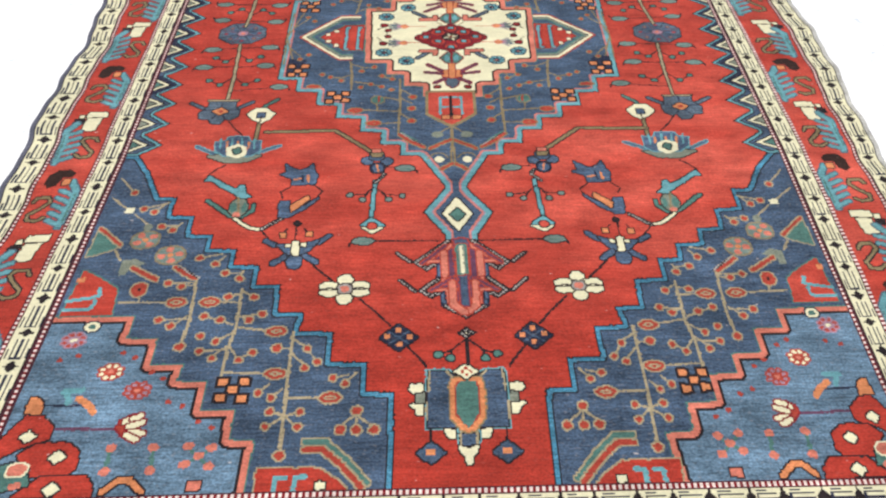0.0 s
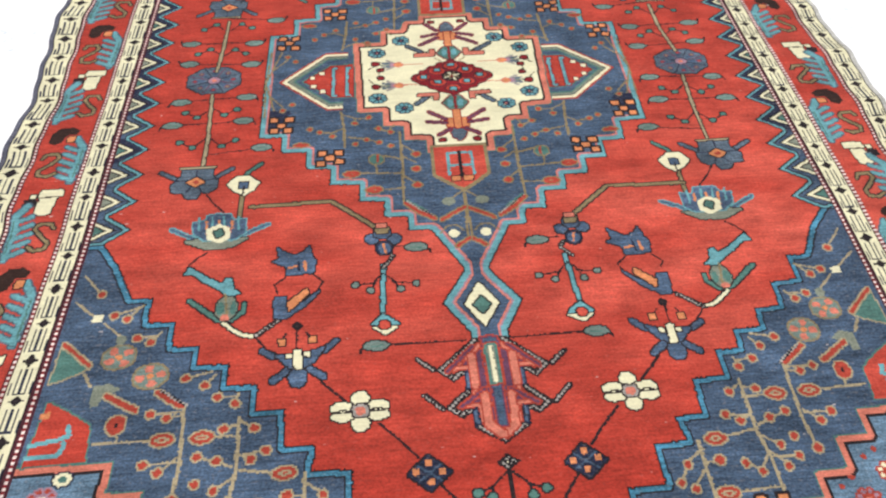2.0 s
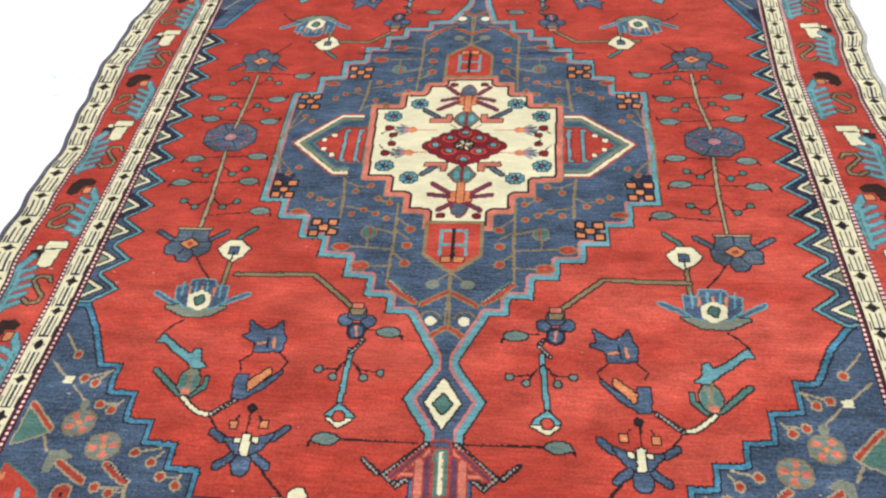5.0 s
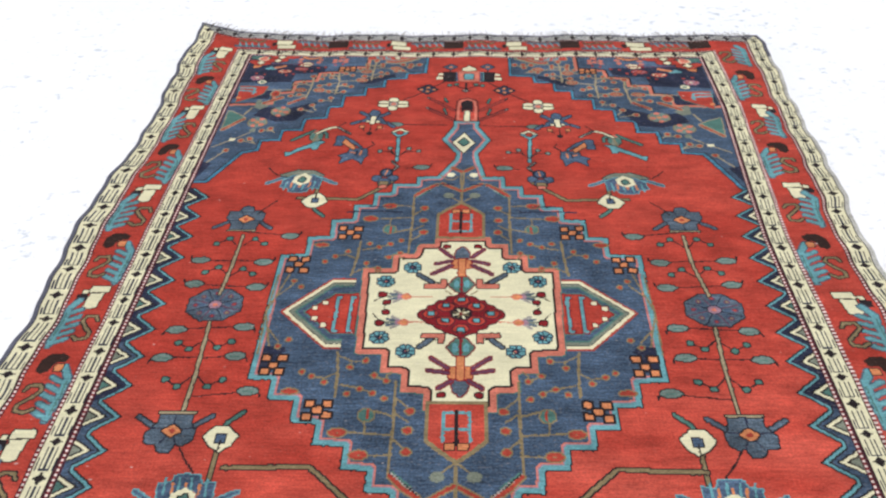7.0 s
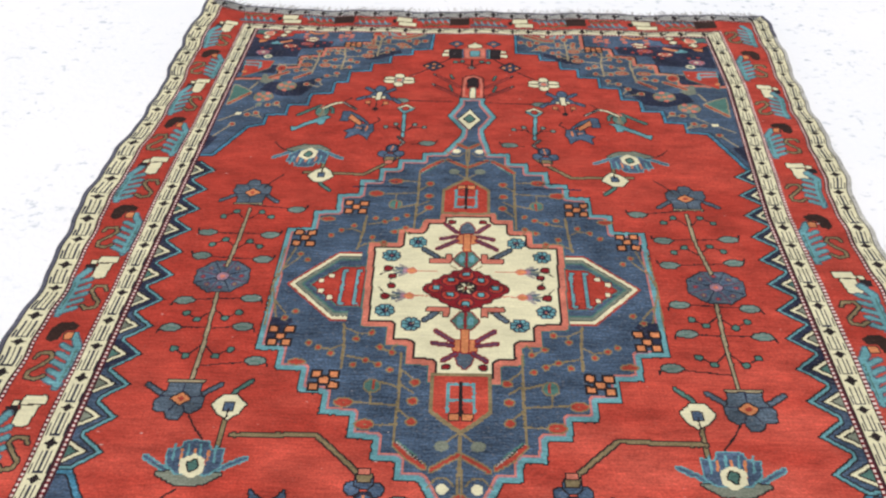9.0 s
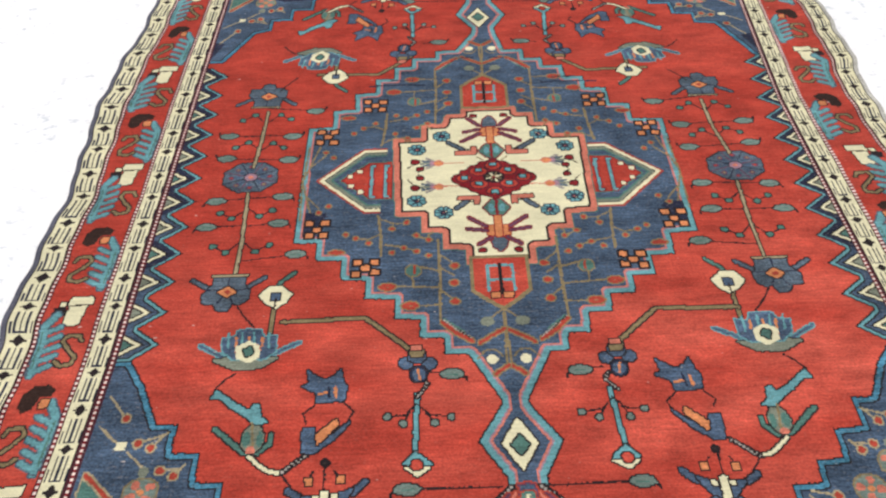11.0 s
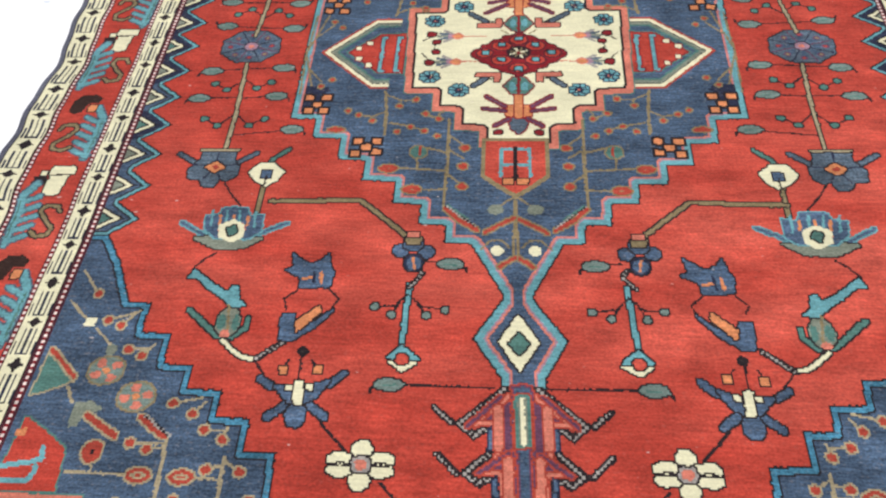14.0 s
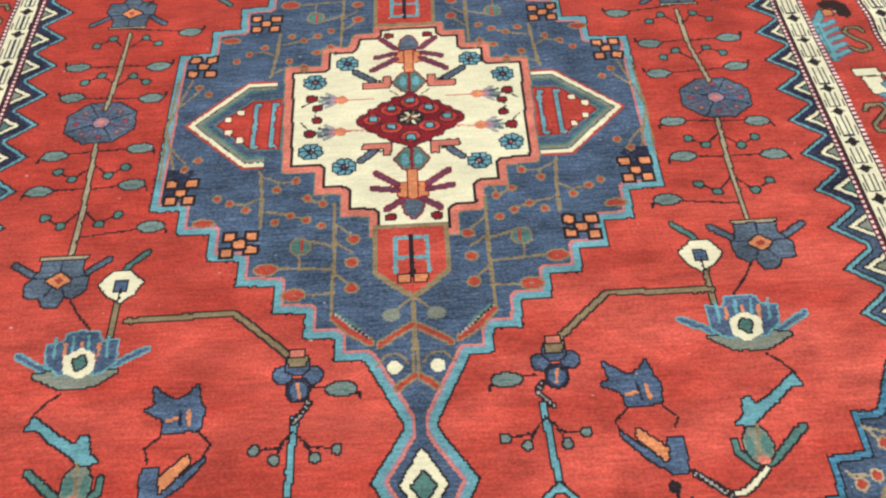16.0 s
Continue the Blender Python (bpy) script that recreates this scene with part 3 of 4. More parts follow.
        fill("+black cream", "80,-1050 104,-1050 104,-1072 80,-1072")
        fill("+black cream", "80,-1084 100,-1084 100,-1100 80,-1100")
        fill("+black black", "44,-1035 80,-1035 82,-1112 44,-1112")
        centre("sky:0.8 black:0.6 blue", "0,-1034 48,-1036 48,-1112 0,-1112")
        centre("+rust pink", "0,-1034 32,-1036 34,-1120 0,-1122")
        centre("+black sky", "0,-1052 15,-1054 15,-1096 0,-1098")
        centre("+black cream", "0,-1122 22,-1128 22,-1146 8,-1156 0,-1168")
    line("black", 4, "62,-1119 61,-1146")
    lozenge("+black blue", 61, -1159, 24, 19)
    block("+blue orange", 61, -1158, 7, 5)
    state["axis"] = 0
    far(0, 0)
    line("black", 4.4, "2,-944 2,-998")
    line("black", 4, "0,-944 32,-970 50,-975")
    line("black", 4, "26,-966 30,-980")
    for p, q in pairs("52,-976 31,-984"):
        oval("+black teal", p, q, 7, 6)
    motif("small_lozenge", "black and white checked lozenge", "field")
    centre("black:1 dots:1 black:0.8 cream", "0,-917 20,-932 0,-946")
    motif("cream_diamond", "cream diamond with a teal heart", "field")
    centre("+black cream", "3,-586 31,-634 2,-683")
    centre("+black teal", "2,-618 16,-637 0,-656")
    # flowering boughs of the corner
    far(0, 0)
    state["corner"] = 1
    motif("bough", "straw-coloured flowering bough", "spandrel")
    line("straw", 6, "307,-923 306,-1037 302,-1154")
    line("straw", 6, "411,-822 409,-914 415,-948 417,-1007")
    line("straw", 6, "499,-801 493,-894 497,-945")
    line("straw", 4, "310,-935 285,-951 261,-984")
    line("straw", 4, "307,-965 280,-992")
    line("straw", 4, "311,-957 332,-955")
    line("straw", 4, "303,-1088 325,-1079")
    line("straw", 4, "303,-1088 329,-1106")
    line("straw", 4, "303,-1088 281,-1081")
    line("straw", 4, "303,-1088 280,-1108")
    line("straw", 4, "305,-1054 233,-1056")
    line("straw", 4, "413,-921 439,-938")
    line("straw", 4, "409,-909 337,-920")
    line("straw", 4, "415,-948 394,-976 372,-963")
    line("straw", 4, "419,-950 440,-970")
    line("straw", 4, "419,-956 463,-958")
    line("straw", 4, "415,-1003 328,-1007")
    line("straw", 4, "335,-1026 351,-1044")
    line("straw", 4, "313,-1037 329,-1052")
    line("straw", 4, "190,-1089 213,-1110")
    line("straw", 4, "188,-1081 186,-1114")
    line("straw", 4, "186,-1089 160,-1111")
    line("straw", 4, "210,-1027 192,-1009")
    line("straw", 4, "231,-1018 205,-1013")
    line("straw", 4, "628,-847 525,-850")
    line("straw", 4, "465,-851 407,-853")
    line("straw", 4, "592,-847 596,-827")
    line("straw", 4, "502,-804 550,-805")
    line("straw", 4, "501,-810 524,-813")
    line("straw", 4, "411,-833 434,-840")
    line("straw", 4, "412,-826 387,-842")
    line("straw", 4, "499,-882 523,-903")
    line("straw", 4, "499,-888 547,-889")
    line("straw", 4, "415,-903 469,-883")
    line("straw", 4, "406,-885 389,-893")
    line("straw", 4, "401,-885 367,-881")
    line("straw", 4, "417,-785 449,-783")
    line("straw", 4, "416,-779 420,-797")
    line("straw", 4, "457,-742 472,-760")
    line("straw", 4, "463,-735 504,-744")
    line("straw", 4, "562,-657 597,-659")
    line("straw", 4, "558,-650 573,-669")
    line("straw", 4, "600,-592 622,-618")
    line("straw", 4, "604,-595 646,-609")
    line("straw", 4, "717,-518 678,-561")
    line("straw", 4, "721,-573 674,-613")
    line("straw", 4, "660,-623 623,-656")
    for p, q in pairs("678,-561 646,-609 622,-618 597,-659 573,-669 504,-744 472,-760 449,-783 420,-797 550,-805 524,-813 387,-842 434,-840 547,-889 523,-903 469,-883 439,-892 389,-893 367,-881"):
        motif("berry", "", "spandrel")
        oval("straw:1 rust", p, q, 10, 9.5)
    for p, q in pairs("467,-926 439,-938 463,-958 439,-973 372,-963 394,-978 351,-1044 329,-1053 328,-1079 331,-1106 279,-958 260,-986 280,-997 231,-1018 210,-1030 279,-1081 280,-1108"):
        motif("berry", "", "spandrel")
        oval("straw:1 rust", p, q, 9, 9)
    for p, q in pairs("332,-955 188,-1081 212,-1115 186,-1116 158,-1116 302,-1157 498,-948"):
        motif("berry", "", "spandrel")
        oval("straw:1 rust", p, q, 11, 10.5)
    for p, q in pairs("525,-850 465,-851 337,-920 328,-1007 233,-1056"):
        motif("pod", "", "spandrel")
        oval("straw:1 rust:1.5 straw:1 rust", p, q, 21, 13)
    oval("+straw rust:3 black", 599, -818, 14, 16)
    motif("five_knots", "five orange blocks on dark squares", "spandrel")
    for p, q in pairs("411,-1021 376,-1022 394,-1036 411,-1050 376,-1053"):
        motif("orange_block", "", "spandrel")
        block("++black:1.5 orange", p, q, 7.5, 6)
    motif("banded_hook", "banded teal and rust hook", "spandrel")
    line("+straw teal", 9, "265,-1135 233,-1135 199,-1166 164,-1206")
    line("+straw rust", 9, "264,-1148 236,-1148 204,-1176 172,-1212")
    motif("red_panel", "small red panel with turquoise hooks", "spandrel")
    fill("+straw red", "333,-1178 239,-1179 207,-1200 185,-1225 331,-1221")
    line("sky", 8, "304,-1222 303,-1194 288,-1194")
    line("sky", 8, "274,-1222 273,-1194 258,-1192")
    for p, q in pairs("234,-1208"):
        block("+black cream", p, q, 7, 6)
    motif("teal_leaf", "teal leaf with a red vein", "spandrel")
    fill("+straw teal", "718,-658 662,-710 685,-722 721,-735")
    line("+straw rust", 7, "716,-661 665,-706")
    line("straw", 5, "669,-722 654,-746")
    fill("sage", "650,-747 626,-742 604,-756 632,-767 634,-783 648,-783")
    line("+straw rust", 9, "625,-765 574,-796")
    oval("sage", 624, -660, 9, 10)
    line("+straw rust", 9, "545,-766 504,-795")
    line("dots", 5, "539,-764 496,-794")
    for p, q, turned in ((620, -694, 0.2), (562, -735, 0.6)):
        motif("mixed_flower", "round flower of salmon and grey-green petals", "spandrel")
        oval("+tan sage", p, q, 27, 22)
        for k in range(8):
            a = k * math.pi / 4 + turned
            oval("pink" if k % 2 else "leafgrey", p + 17 * math.cos(a), q + 14 * math.sin(a), 8, 6.5)
        oval("orange", p, q, 6, 5)
    for p, q in pairs("674,-613"):
        block("cream", p, q, 9, 7)
    motif("red_wedge", "red wedge with turquoise hooks", "spandrel")
    fill("+teal red", "713,-768 675,-790 638,-816 635,-847 632,-875 721,-876")
    line("sky", 8, "720,-841 680,-835 666,-830 671,-815")
    line("sky", 8, "719,-861 678,-861 671,-856 671,-841")
    for p, q in pairs("712,-792"):
        block("orange", p, q, 7, 6)
    # the paler corner panel
    motif("ring", "white ring", "corner_panel")
    oval("+navy cream:1.5 teal", 658, -900, 13, 11)
    for name, label, p, q, petal, rim, heart in (
            ("rosette", "round rust rosette with a cream heart", 680, -928, "rust", "mauve", "cream"),
            ("white_rosette", "round rosette of cream petals", 599, -995, "cream", "rust", "pink"),
            ("rosette", "lacy rust rosette on blue", 546, -1033, "mauve", "rust", "pink")):
        motif(name, label, "corner_panel")
        for k in range(8):
            a = (k + 0.5) * math.pi / 4
            oval("%s:0.8 %s" % (rim, petal), p + 15 * math.cos(a), q + 12 * math.sin(a), 8, 6.5)
        shaped("%s:0.8 %s" % (rim, heart), p, q, 9, 7, 2)
    motif("tulip_head", "cream-petalled flower on a red stalk", "corner_panel")
    line("purple", 5, "655,-1100 561,-1103")
    fill("+crimson rust", "562,-1100 558,-1088 547,-1085 537,-1113 549,-1115")
    line("+crimson cream", 9, "550,-1091 542,-1083")
    line("+crimson cream", 9, "542,-1099 523,-1092")
    line("+crimson cream", 9, "539,-1109 519,-1112")
    line("+crimson cream", 9, "543,-1114 526,-1122")
    line("+crimson cream", 9, "540,-1085 529,-1081")
    motif("orange_leaf", "orange and turquoise leaf", "corner_panel")
    line("navy", 4, "686,-1056 606,-1060")
    line("sky", 10, "661,-1031 634,-1029")
    line("sky", 10, "656,-1033 648,-1051")
    line("orange", 11, "634,-1045 617,-1056 604,-1071")
    motif("dot_flowers", "scattered salmon dots with teal stalks", "corner_panel")
    line("teal", 7, "559,-1142 558,-1170")
    line("teal", 7, "495,-1144 491,-1170")
    line("teal", 5, "442,-1140 411,-1167")
    line("teal", 5, "409,-1144 441,-1166")
    for p, q in pairs("559,-1135 496,-1137 443,-1136 407,-1140 424,-1153 443,-1167 406,-1171 558,-1175 492,-1175"):
        motif("salmon_dot", "", "corner_panel")
        oval("pink", p, q, 8.5, 7)
    for p, q in pairs("662,-961 588,-957 567,-968 532,-998 510,-1011 492,-1056 468,-1065 689,-969 438,-1094 414,-1106"):
        motif("rust_dot", "", "corner_panel")
        oval("rust", p, q, 5, 4.5)
    motif("orange_chevron", "orange chevron at the end border", "corner_panel")
    line("+black orange", 9, "552,-1208 534,-1190 519,-1189 496,-1209")
    for p, q in pairs("422,-1202"):
        block("+black pink", p, q, 10, 7)
    motif("red_mountain", "red stepped lobes with cream eyes", "corner_panel")
    fill("+black red", "718,-1098 702,-1071 679,-1075 657,-1095 656,-1115 668,-1122 690,-1129 717,-1147 741,-1137")
    fill("+black red", "694,-1143 672,-1124 626,-1124 605,-1140 601,-1168 610,-1177 666,-1180")
    fill("+black red", "679,-1211 649,-1181 585,-1179 568,-1197 566,-1216")
    fill("+black orange", "711,-1070 708,-1039 694,-1042 686,-1054 683,-1072")
    lozenge("+black cream", 690, -1112, 13, 11)
    lozenge("+black cream", 635, -1148, 13, 11)
    lozenge("+black cream", 627, -1201, 13, 11)
    fill("+black teal", "733,-1170 698,-1156 670,-1167 661,-1194 697,-1203 729,-1201")
    oval("+cream pink", 686, -1168, 14, 11)
    oval("pink", 680, -1194, 9, 6)
    # the blue medallion
    state["corner"] = 0
    far(0, -20)
    motif("tree", "tan flowering boughs of the medallion", "medallion")
    line("tan", 6, "124,-174 122,-288 124,-372")
    line("tan", 6, "253,-100 246,-154 244,-211")
    line("tan", 5, "121,-256 171,-242")
    line("tan", 4, "121,-298 208,-292")
    line("tan", 4, "125,-340 166,-342")
    line("tan", 4, "119,-251 94,-268")
    line("tan", 4, "119,-308 94,-329")
    line("tan", 4, "122,-213 99,-234")
    line("tan", 5, "0,-351 4,-479")
    line("tan", 4, "2,-355 33,-380")
    line("tan", 4, "399,-102 429,7 424,124")
    line("tan", 4, "249,-154 272,-167 299,-163")
    line("tan", 4, "248,-110 220,-124 192,-123")
    line("tan", 4, "220,-124 222,-138")
    line("tan", 4, "180,-158 142,-172")
    line("tan", 4, "236,-183 197,-191 170,-202")
    line("tan", 4, "144,-160 134,-150")
    line("tan", 4, "414,59 385,92")
    for p, q in pairs("92,-244 94,-287 94,-333"):
        motif("berry", "", "medallion")
        oval("tan:1 rust", p, q, 12, 10)
    for p, q in pairs("299,-162 271,-177 192,-123 222,-139 170,-159 144,-172 197,-192 221,-204 170,-203 145,-215 384,104 364,86 321,168 191,139"):
        motif("berry", "", "medallion")
        oval("tan:1 rust", p, q, 8.5, 8)
    for p, q in pairs("229,-293 183,-341"):
        motif("pod", "", "medallion")
        oval("tan:1 rust:2 tan", p, q, 20, 12)
    oval("tan:1 rust", 338, -200, 20, 9)
    oval("+tan teal", 177, -254, 15, 14)
    line("rust", 5, "175,-242 174,-261")
    line("tan", 4, "178,-268 177,-294")
    oval("sage", 34, -383, 14, 11)
    motif("banded_bar", "banded teal and rust bar", "medallion")
    line("+tan rust", 8, "121,-381 96,-406 66,-426")
    line("teal", 6, "117,-375 83,-403")
    line("dots", 4, "119,-377 68,-419")
    motif("chevron", "rust chevrons outlined in tan", "medallion")
    line("+tan rust", 7, "2,-401 29,-416 52,-431")
    line("+tan rust", 7, "2,-481 16,-490 27,-499")
    oval("cream", 31, -468, 11, 10)
    line("tan", 3.4, "59,-466 41,-447 23,-447 11,-461")
    if state["sy"] > 0:     # darker weft lines of another dye
        motif("dark_streak", "", "medallion")
        line("navy", 5, "292,-318 205,-321 150,-317")
        motif("dark_streak", "", "medallion")
        line("navy", 4, "70,-426 20,-428")
        motif("dark_streak", "", "medallion")
        line("navy", 4, "238,-340 180,-338")
    if state["sy"] < 0:
        motif("dark_patch", "navy patch behind orange blocks", "medallion"); fill("navy", "414,-84 372,-87 362,-100 385,-108 364,-120 380,-148 414,-154")
    motif("five_knots", "five orange blocks on dark squares", "medallion")
    for p, q in pairs("402,-117 368,-116 383,-136 400,-152 369,-151"):
        motif("orange_block", "", "medallion")
        block("++black:1.5 orange", p, q, 7.5, 6)
    for p, q in pairs("292,-229 256,-228 275,-243 294,-259 255,-255"):
        motif("orange_block", "", "medallion")
        block("++black:1.5 orange", p, q, 7.5, 6)
    motif("arrow_panel", "red panel with turquoise brackets", "medallion")
    centre("++tan red", "1,-226 56,-226 56,-307 32,-328 4,-351")
    line("sky", 7, "26,-310 26,-247 6,-247")
    line("sky", 7, "24,-284 7,-283")
    line("black", 6, "0,-243 2,-316")
    for p, q in pairs("13,-322"):
        block("+black orange", p, q, 9, 6)
    # the stepped arrow at the medallion's tip
    motif("stepped_arrow", "salmon and navy stepped arrow with dotted edges", "field")
    far(0, 0)
    state["axis"] = 6 if state["sy"] > 0 else 2
    if state["sy"] < 0:
        line("+black dots", 4.5, "127,-741 99,-764")
        line("+black dots", 4.5, "121,-808 92,-835")
        centre("black:0.8 dots:1.6 black:0.8 rust:0.6 pink:1.4 rust:0.6 purple", "0,-704 30,-706 99,-764 70,-789 50,-776 53,-802 92,-835 62,-856 45,-845 46,-872 0,-902")
        fill("navy:0.8 steel:0.8 teal", "52,-772 42,-764 40,-800 50,-805")
        fill("navy:0.8 steel:0.8 teal", "46,-840 36,-834 34,-866 44,-874")
        line("+rust purple", 5, "30,-722 78,-767")
        line("+rust purple", 5, "22,-806 63,-834")
        line("+rust pink", 12, "35,-742 35,-796")
        line("+rust pink", 12, "22,-816 21,-868 2,-886")
        centre("rust:0.7 purple:0.8 blue", "0,-700 18,-702 17,-800 13,-802 11,-874 0,-876")
        centre("+rust teal:1.6 sage", "0,-718 12,-720 11,-796 0,-797")
        line("cream", 5, "0,-724 -1,-792")
    else:               # far end: a dark slot in a salmon frame, with barred arms
        state["axis"] = 6
        for a, b in ((0, 0), (0, 62)):
            line("+black dots", 4, "122,-%d 46,-%d" % (872 - b, 806 - b * 0.8))
            line("+maroon rust", 6, "112,-%d 40,-%d" % (862 - b, 800 - b * 0.8))
            line("+black teal", 5, "70,-%d 62,-%d" % (868 - b, 842 - b))
        centre("black:0.8 rust:0.8 pink:2 red", "0,-740 36,-742 34,-850 22,-866 0,-878")
        centre("+maroon black", "0,-792 16,-794 16,-842 0,-856")
        centre("+rust teal:1 cream", "0,-740 10,-742 9,-798 0,-800")
    state["axis"] = 0


# ---- borders: nested bands round the field ----
def ring():
    """0 at the field's edge, 1 at the rug's edge; and whether a cell lies in an end."""
    pp, qq = np.meshgrid(PC, QC)
    side = (np.abs(pp) - FIELD) / (HALF - FIELD)
    side = np.where(pp > 0, np.interp(side, (-9, 0.275, 0.72, 0.765, 0.955, 2), (-9, 0.275, 0.688, 0.735, 0.955, 2)), side)    # wider main border at one side
    end = np.maximum((FIELD_NEAR - qq) / (FIELD_NEAR - NEAR), (qq - FIELD_FAR) / (FAR - FIELD_FAR))
    return pp, qq, np.maximum(side, end), end > side


def band(name, label, lo, hi, colour, on=""):
    motif(name, label, on)
    pp, qq, s, end = RING
    m = (s >= lo) & (s < hi)
    owner[m], dye[m] = state["now"], NAMES.index(colour)
    return m


def guard(lo, hi):
    """A narrow band of alternating light and dark knots between dark lines."""
    m = band("dotted_guard", "narrow band of alternating pink and maroon knots", lo, hi, "maroon")
    pp, qq, s, end = RING
    along = np.where(end, np.arange(COLS)[None, :], np.arange(ROWS_Q)[:, None])
    core = m & (np.abs(s - (lo + hi) / 2) < np.where(end, 0.25 * (hi - lo), 0.013))
    dye[core & (along % 4 < 2)] = NAMES.index("blush")
    dye[core & (along % 4 >= 2)] = NAMES.index("crimson")


def cream_band(lo, hi, left, right_side):
    """Cream band of dark lozenges and three-barred brackets; for each side a lozenge's place and their step, in metres."""
    m = band("cream_band", "cream band of black lozenges and barred brackets", lo, hi, "cream")
    pp, qq, s, end = RING
    c = (s - (lo + hi) / 2) / ((hi - lo) / 2)
    first = np.where(end, 0.01, np.where(pp < 0, left[0], right_side[0]))
    step = np.where(end, 0.060, np.where(pp < 0, left[1], right_side[1]))
    a = np.where(end, pp, qq) - first + 0.004 * np.sin(np.where(end, pp, qq) * 41)
    f = (a / step) % 1.0
    f = np.where(f > 0.5, f - 1, f)
    away = np.abs(np.abs(f) - 0.5) * step
    if lo > 0.5:
        dye[m & end & (qq > 0)] = NAMES.index("ash")        # bleached and soiled end
    dye[m & (np.abs(c) > 0.9)] = NAMES.index("black")
    dye[m & (np.abs(f) * step / 0.0115 + np.abs(c) / np.where(end, 0.9, 0.5) < 1)] = NAMES.index("black")
    dye[m & (np.abs(f) * step < 0.002) & (np.abs(c) < np.where(end, 0.9, 0.6))] = NAMES.index("black")
    bars = (away < step * 0.31) & ((np.abs(c) < 0.075) | (np.abs(np.abs(c) - 0.42) < 0.075) | ((np.abs(np.abs(c) - 0.74) < 0.06) & (f > 0)))
    arch = (np.abs(away - step * 0.29) < 0.0018) & (np.abs(c) < 0.5) & (f > 0)
    dye[m & (bars | arch)] = NAMES.index("navy")


def border_motifs(side):
    """Up one side: cream buds and dark blossoms joined by toothed turquoise leaves, with tan scrolls between."""
    state.update(sx=side, sy=-1)
    first, near_step, far_step, o = (56, 380, 365, -14) if side < 0 else (41, 358, 398, 0)
    for k in range(-4, 4):
        step = near_step if k < 0 else far_step
        q = first + step * k
        half = (near_step if k < 1 else far_step) / 2
        if -1330 < q < 1190:
            motif("cream_bud", "cream bud crossed by a black line, with a dark tip", "main_border")
            fill("+black cream", "%d,%d %d,%d %d,%d %d,%d" % (824 + o, q + 30, 866 + o, q + 28, 868 + o, q + 10, 824 + o, q + 12))
            fill("+black cream", "%d,%d %d,%d %d,%d %d,%d %d,%d" % (832 + o, q + 8, 864 + o, q + 6, 866 + o, q - 34, 850 + o, q - 40, 836 + o, q - 34))
            fill("+black cream", "%d,%d %d,%d %d,%d %d,%d" % (872 + o, q + 18, 884 + o, q + 16, 884 + o, q + 6, 872 + o, q + 6))
            block("black", 880 + o, q - 6, 12, 10)
        for inner in (0, 1):
            top = q - (16 if not inner else half + 12)
            if not -1330 < top < 1250 or top - 128 < -1400:
                continue
            spine, tooth = (884, -1) if not inner else (802, 1)
            motif("toothed_leaf", "turquoise toothed leaf", "main_border")
            line("+slate sky", 13, "%d,%d %d,%d %d,%d" % (spine + tooth * 18, top + 2, spine, top - 26, spine + 3 * tooth, top - 128))
            for i in range(5):
                v = top - 28 - 21 * i
                line("+slate sky", 9, "%d,%d %d,%d" % (spine + 2 * tooth, v - 12, spine + tooth * (36 - 2 * abs(i - 2)), v + 3))
            line("sky", 12, "%d,%d %d,%d" % (spine + tooth, top - 30, spine + 3 * tooth, top - 124))
            line("teal", 3, "%d,%d %d,%d" % (spine - tooth, top - 36, spine, top - 114))
            motif("scroll", "tan S-shaped scroll", "main_border")
            m, t = (824 if not inner else 866) + 4 * math.sin(5.1 * k + side), top - 78
            turn = 1 if not inner else -1
            line("+black tan", 6, " ".join("%d,%d" % (m - a * turn, t + b) for a, b in ((17, 20), (10, 32), (-12, 33), (-19, 20), (-5, 3), (14, -15), (11, -29), (-8, -33), (-21, -24))))
        if -1330 < q - half < 1230:
            motif("dark_blossom", "dark brown blossom with an orange spot", "main_border")
            b = q - half
            fill("brown", " ".join("%d,%d" % (850 + x, b + y) for x, y in ((-30, 16), (-14, 26), (12, 24), (26, 8), (26, -20), (14, -30), (0, -22), (-6, 0), (-26, 2))))
            block("+black orange", 832, b - 12, 8, 8)


def end_motifs(q0, high, turn):
    """Along one end: the same motifs, drawn shallower."""
    state.update(sx=1, sy=-1)
    for k in range(-2, 3):
        p = 161 + 400 * k
        if abs(p) < 800:
            motif("cream_bud", "cream bud with a dark tip", "main_border")
            block("+black cream", p, q0 + 0.2 * high * turn, 26, high * 0.2)
            block("+black cream", p + 12, q0 - 0.22 * high * turn, 30, high * 0.17)
            oval("black", p - 34, q0, 8, high * 0.2)
        if abs(p - 208) < 800:
            motif("dark_blossom", "dark brown blossom", "main_border")
            block("brown", p - 208, q0 + 0.08 * high, 34, high * 0.36)
        for s in (-1, 1):
            if abs(p + 104 * s) > 760:
                continue
            motif("toothed_leaf", "turquoise toothed leaf", "main_border")
            v = q0 + 0.3 * high * s * turn
            line("slate", high * 0.2, "%d,%d %d,%d" % (p + 50 * s, v, p + 165 * s, v))
            for i in range(5):
                line("sky", 6, "%d,%d %d,%d" % (p + (60 + 22 * i) * s, v, p + (68 + 22 * i) * s, v - 0.3 * high * s * turn))
            motif("scroll", "tan scroll", "main_border")
            w = -0.22 * high * s * turn
            line("+black tan", 5, " ".join("%d,%d" % (p + a * s, q0 + w * b) for a, b in ((70, 1.3), (92, 0.5), (112, 1.4), (140, 0.6), (160, 1.2))))


